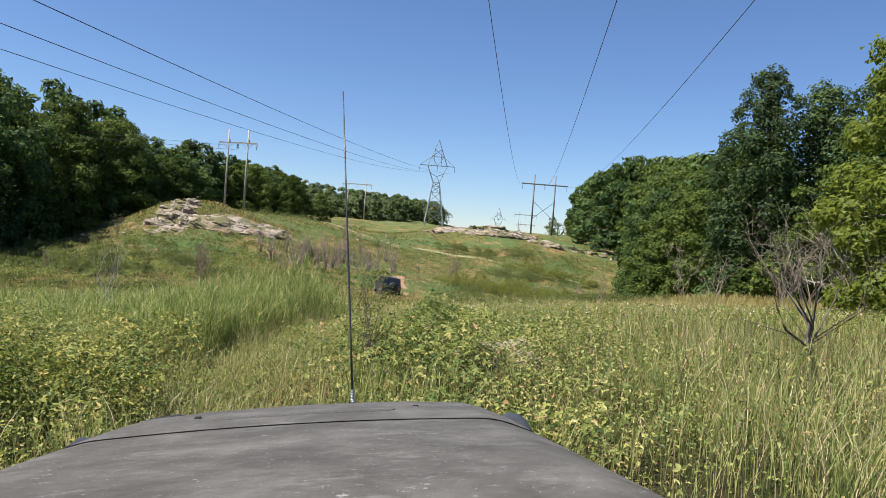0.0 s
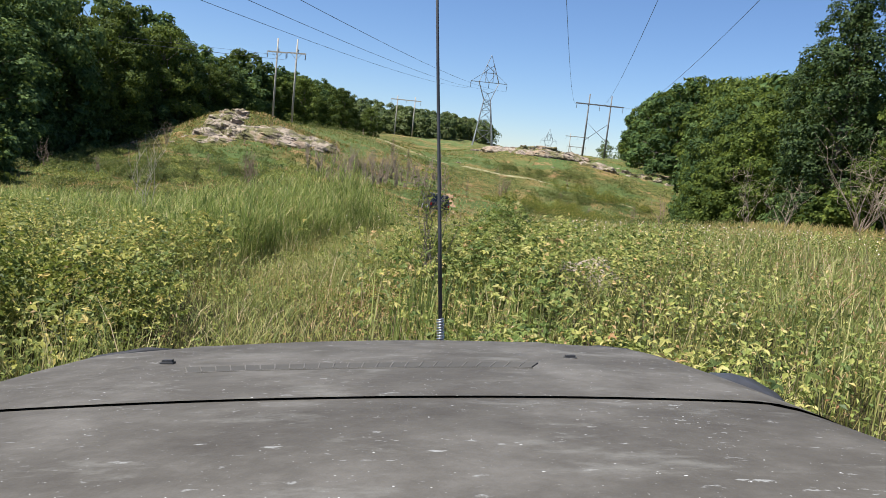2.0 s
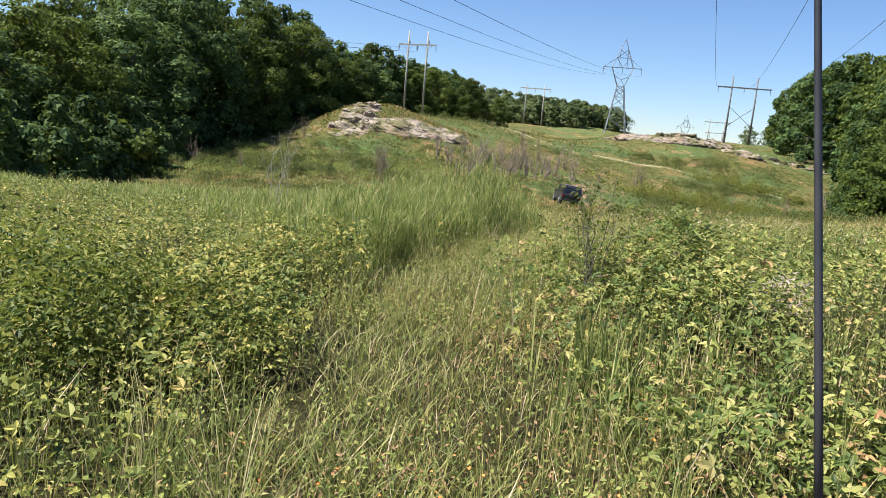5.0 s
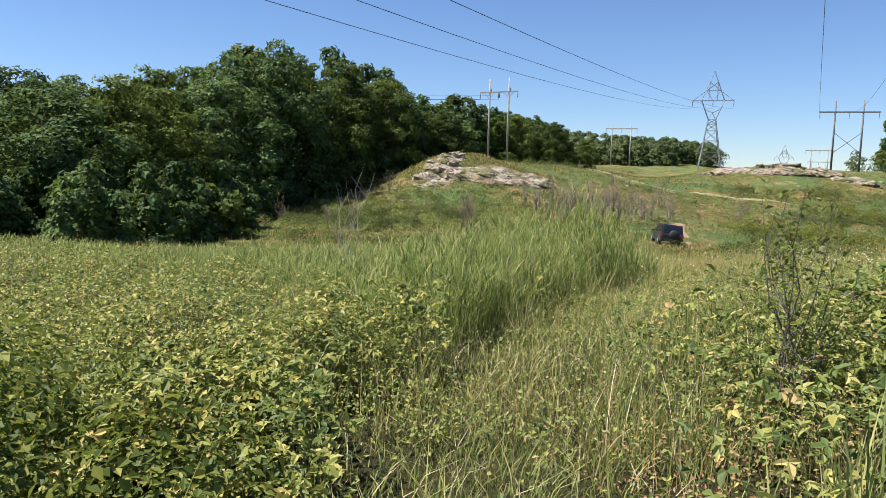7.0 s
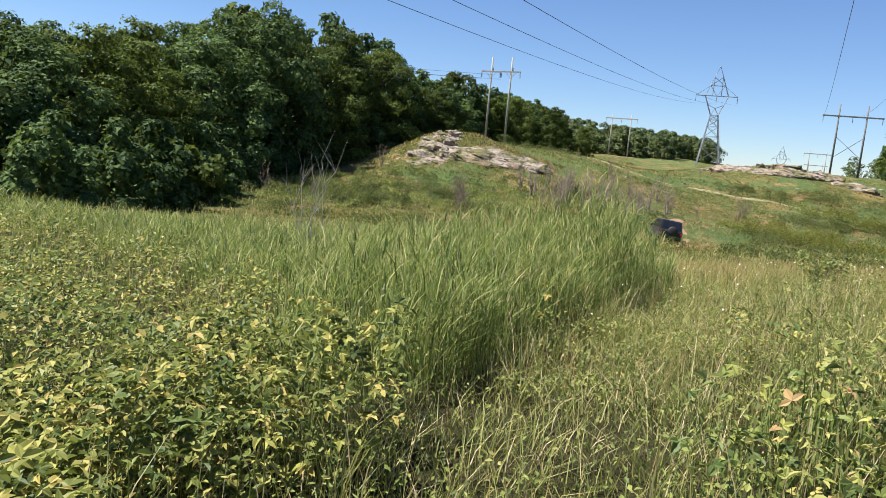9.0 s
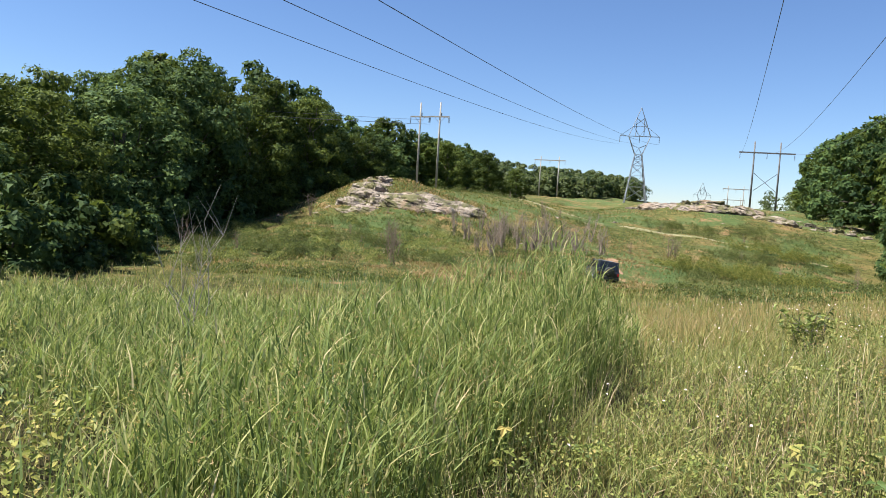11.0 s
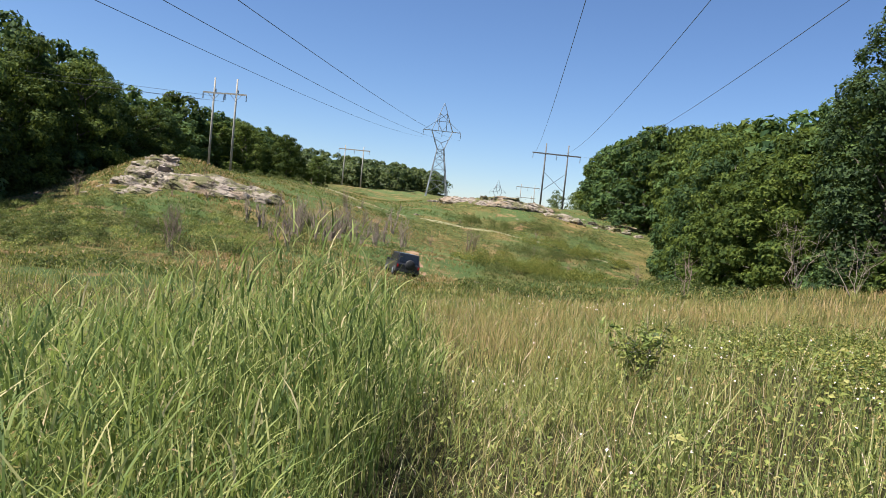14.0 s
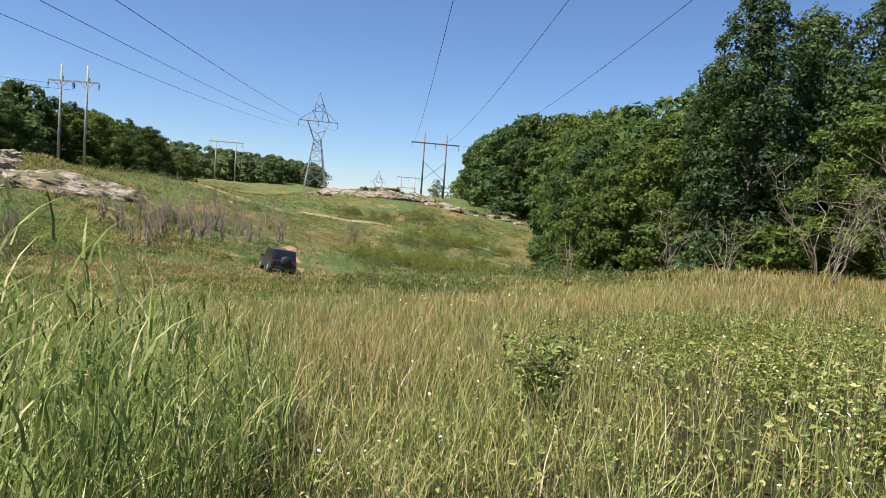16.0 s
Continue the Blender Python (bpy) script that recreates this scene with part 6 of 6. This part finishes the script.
def off_roader(m):
    car = empty_thing("off_road_vehicle", m, "front of a dusty grey off-road vehicle standing in the grass", "car")
    # hood skin, rolled over at the nose and the sides
    us = np.linspace(-0.93, 0.93, 49)
    vs = np.linspace(0, 1, 26)
    U, V = np.meshgrid(us, vs, indexing="ij")
    Y = 0.68 + (front_y(U) - 0.68) * V
    Z = hood_z(U, Y) - 0.03 * np.clip((V - 0.9) / 0.1, 0, 1) ** 2
    Z = Z + 0.006 * np.clip(1 - np.abs(np.abs(U) - 0.5) / 0.06, 0, 1) * np.clip((1 - V) * 6, 0, 1) * np.clip(V * 4, 0, 1)
    top = np.stack([U, Y, Z], -1)
    lip = np.stack([us, front_y(us) + 0.035, hood_z(us, front_y(us)) - 0.10], -1)[:, None]
    low = np.stack([us, front_y(us) + 0.02, hood_z(us, front_y(us)) - 0.22], -1)[:, None]
    skin = np.concatenate([top, lip, low], 1)
    part("hood", quick_mesh("hood", skin.reshape(-1, 3), grid_faces(49, 28)[:, ::-1], mats=[M_PAINT], smooth=True), car, "dusty scratched matt grey hood")
    # cowl behind it, run far back to fill the camera's lower view
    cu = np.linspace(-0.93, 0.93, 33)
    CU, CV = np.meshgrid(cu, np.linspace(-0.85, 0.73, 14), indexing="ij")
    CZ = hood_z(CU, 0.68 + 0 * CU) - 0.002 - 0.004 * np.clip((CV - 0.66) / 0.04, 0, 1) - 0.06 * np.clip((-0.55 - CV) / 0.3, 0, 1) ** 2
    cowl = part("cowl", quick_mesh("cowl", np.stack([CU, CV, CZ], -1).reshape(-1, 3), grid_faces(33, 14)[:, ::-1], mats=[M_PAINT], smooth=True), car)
    # windscreen reflection of dash vents, built as slots let into the hood's rear
    rail = Shape()
    for k in range(15):
        x = -0.365 + k * 0.05
        z0, z1 = (float(hood_z(q_, 0.985)) + 0.006 * max(0.0, 1 - abs(abs(q_) - 0.5) / 0.06) for q_ in (x, x + 0.05))
        rail.beam((x, 0.983, z0 - 0.001), (x + 0.05, 0.983, z1 - 0.001), 0.005)
    part("vent_rail", rail.mesh("vent_rail", M_REFLECTED_LINE), cowl, "light line below the reflected dash vents")
    for k in range(24):
        x = -0.36 + k * 0.031
        z = float(hood_z(x, 1.02)) + 0.001
        part("vent_slot", fan_bar(x, x + 0.0285, 0.985, 1.06, z - 0.02, z + 0.0006).mesh("vent_slot", M_REFLECTED_VENT), cowl)
        part("vent_divider", fan_bar(x - 0.0025, x, 0.985, 1.062, z - 0.02, z + 0.0016).mesh("vent_divider", M_REFLECTED_LINE), cowl)
    # rubber rests on the hood
    for x in (-0.455, 0.505):
        y = 1.14
        z = float(hood_z(x, y))
        b = Shape().box((x - 0.015, y - 0.008, z - 0.01), (x + 0.015, y + 0.016, z + 0.006)).box((x - 0.0115, y - 0.004, z + 0.006), (x + 0.0115, y + 0.012, z + 0.011))
        part("hood_rest", b.mesh("hood_rest", M_RUBBER), car, "small black rubber hood rest")
    # fenders with black flares
    for s in (-1, 1):
        fv = np.linspace(0.6, 1.62, 15)
        prof = [(0.93, 0.0), (0.97, -0.06), (0.98, -0.2), (0.97, -0.42)]
        ring = np.array([[(s * (px - 0.10 * max(0, (y_ - 1.3) / 0.32) ** 2), y_, float(hood_z(0.93, min(y_, 1.42))) + pz) for px, pz in prof] for y_ in fv])
        f = grid_faces(15, 4)
        part("fender", quick_mesh("fender", ring.reshape(-1, 3), f if s < 0 else f[:, ::-1], mats=[M_PAINT], smooth=True), car)
        fl = Shape()
        arc = [(s * 0.98, 1.27 + 0.46 * math.cos(a), -0.88 + 0.44 * math.sin(a)) for a in np.linspace(0.0, math.pi, 13)]
        fl.tube(arc, [0.055] * 13, 6)
        part("fender_flare", fl.mesh("fender_flare", M_TRIM, True), car, "black plastic wheel arch flare")
        wheel = part("wheel", Shape().tube([(s * 0.70, 1.27, -0.92), (s * 0.74, 1.27, -0.92), (s * 0.94, 1.27, -0.92), (s * 0.98, 1.27, -0.92)], [0.34, 0.38, 0.38, 0.34], 24).mesh("tyre", M_RUBBER, True), car)
        part("rim", Shape().tube([(s * 0.95, 1.27, -0.92), (s * 0.99, 1.27, -0.92)], [0.21, 0.19], 16).mesh("rim", M_STEEL, True), wheel)
        part("headlight", Shape().tube([(s * 0.58, 1.62, -0.55), (s * 0.58, 1.72, -0.55)], [0.1, 0.09], 16).mesh("headlight", M_LENS, True), car)
    for pts_ in ([(-0.84, 1.46, -0.375), (-0.78, 1.52, -0.36), (-0.66, 1.58, -0.345), (-0.56, 1.62, -0.35)], [(0.62, 1.62, -0.357), (0.70, 1.60, -0.359), (0.78, 1.56, -0.366), (0.84, 1.50, -0.385)]):
        part("fender_trim", Shape().tube(pts_, [0.006, 0.013, 0.013, 0.005], 6).mesh("fender_trim", M_TRIM, True), car, "black fender edge trim")
    gr = Shape().box((-0.75, 1.58, -0.78), (0.75, 1.66, -0.43))
    grille = part("grille", gr.mesh("grille", M_PAINT), car)
    for k in range(7):
        part("grille_slot", Shape().box((-0.36 + k * 0.115, 1.655, -0.74), (-0.31 + k * 0.115, 1.665, -0.47)).mesh("grille_slot", M_TRIM), grille)
    part("bumper", Shape().box((-0.85, 1.70, -0.98), (0.85, 1.84, -0.82)).mesh("bumper", M_TRIM), car)
    tub = Shape().box((-0.9, -0.83, -0.95), (-0.86, 0.9, -0.42)).box((0.86, -0.83, -0.95), (0.9, 0.9, -0.42)).box((-0.86, -0.84, -0.95), (0.86, -0.8, -0.44))
    part("body_tub", tub.mesh("body_tub", M_PAINT), car)
    part("chassis", Shape().box((-0.6, 0.2, -0.85), (0.6, 1.6, -0.6)).mesh("chassis", M_TRIM), car)
    # whip antenna on a spring
    ax, ay = 0.213, 1.645
    az = float(hood_z(ax, ay)) - 0.01
    spring = Shape()
    turns, n = 9, 120
    spring.tube([(ax + 0.010 * math.cos(2 * math.pi * turns * i / n), ay + 0.010 * math.sin(2 * math.pi * turns * i / n), az + 0.075 * i / n) for i in range(n + 1)], [0.0032] * (n + 1), 5)
    ant = part("antenna", Shape().tube([(ax, ay, az + 0.07), (ax, ay, az + 0.35), (ax - 0.002, ay, az + 0.9), (ax - 0.004, ay, az + 1.7)], [0.0065, 0.006, 0.005, 0.0035], 7).mesh("antenna", M_TRIM, True), car, "black whip antenna")
    part("spring", spring.mesh("spring", M_SPRING, True), ant, "coiled steel antenna spring")
    return car


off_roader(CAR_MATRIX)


def second_vehicle(m):
    """A dark four-wheel-drive with a closed body, seen climbing the far slope."""
    car = empty_thing("dark_off_roader", m, "dark boxy off-road car climbing the grassy slope", "car")
    body = Shape()
    lv = [(-2.1, 0.45, 0.95, 0.86), (-2.05, 0.42, 1.05, 0.88), (0.75, 0.42, 1.05, 0.88), (2.0, 0.45, 0.98, 0.84), (2.1, 0.5, 0.9, 0.8)]
    vs_ = []
    for y_, zl, zh, w in lv:
        vs_ += [(-w, y_, zl), (w, y_, zl), (w, y_, zh), (-w, y_, zh)]
    qs = []
    for i in range(len(lv) - 1):
        for k in range(4):
            a, b = i * 4 + k, i * 4 + (k + 1) % 4
            qs.append((a, b, b + 4, a + 4))
    qs += [(3, 2, 1, 0), (16, 17, 18, 19)]
    part("body", quick_mesh("body", np.array(vs_), qs, mats=[M_CAR_DARK]), car)
    vs_ = np.array([(-0.84, -2.02, 1.05), (0.84, -2.02, 1.05), (0.84, 0.8, 1.05), (-0.84, 0.8, 1.05), (-0.72, -1.85, 1.75), (0.72, -1.85, 1.75), (0.72, 0.3, 1.75), (-0.72, 0.3, 1.75)])
    part("cabin", quick_mesh("cabin", vs_, [(0, 1, 5, 4), (1, 2, 6, 5), (2, 3, 7, 6), (3, 0, 4, 7), (4, 5, 6, 7)], mats=[M_CAR_DARK]), car)
    gl = np.array([(-0.68, -2.0, 1.14), (0.68, -2.0, 1.14), (0.62, -1.88, 1.66), (-0.62, -1.88, 1.66)])
    part("rear_window", quick_mesh("rear_window", gl - [0, 0.02, 0], [(0, 1, 2, 3)], mats=[M_GLASS_DARK]), car)
    for s in (-1, 1):
        side = np.array([(s * 0.83, -1.8, 1.14), (s * 0.83, 0.55, 1.14), (s * 0.75, 0.25, 1.66), (s * 0.75, -1.7, 1.66)])
        part("side_window", quick_mesh("side_window", side + [s * 0.012, 0, 0], [(0, 1, 2, 3) if s > 0 else (3, 2, 1, 0)], mats=[M_GLASS_DARK]), car)
        part("tail_light", Shape().box((s * 0.78 - 0.06, -2.14, 0.75), (s * 0.78 + 0.06, -2.09, 0.95)).mesh("tail_light", M_LAMP_RED), car)
        part("mirror", Shape().box((s * 0.98 - 0.09, 0.62, 1.06), (s * 0.98 + 0.09, 0.7, 1.2)).mesh("mirror", M_TRIM), car)
        for y_ in (-1.35, 1.3):
            w = part("wheel", Shape().tube([(s * 0.66, y_, 0.4), (s * 0.7, y_, 0.4), (s * 0.88, y_, 0.4), (s * 0.92, y_, 0.4)], [0.36, 0.4, 0.4, 0.36], 18).mesh("tyre", M_RUBBER, True), car)
            part("rim", Shape().tube([(s * 0.9, y_, 0.4), (s * 0.93, y_, 0.4)], [0.22, 0.2], 12).mesh("rim", M_STEEL, True), w)
    part("spare_wheel", Shape().tube([(0.1, -2.32, 1.0), (0.1, -2.28, 1.0), (0.1, -2.12, 1.0)], [0.3, 0.36, 0.36], 18).mesh("spare_wheel", M_RUBBER, True), car)
    part("bumper", Shape().box((-0.85, -2.25, 0.45), (0.85, -2.05, 0.62)).mesh("bumper", M_TRIM), car)
    return car


def on_slope(x, y, heading):
    e = 0.8
    nrm = Vector((-(land1(x + e, y) - land1(x - e, y)) / (2 * e), -(land1(x, y + e) - land1(x, y - e)) / (2 * e), 1)).normalized()
    fwd = Vector((-math.sin(radians(heading)), math.cos(radians(heading)), 0))
    right = fwd.cross(nrm).normalized()
    fwd = nrm.cross(right)
    m = Matrix((right, fwd, nrm)).transposed().to_4x4()
    m.translation = (x, y, land1(x, y))
    return m


second_vehicle(on_slope(-4.2, 64.5, 14))
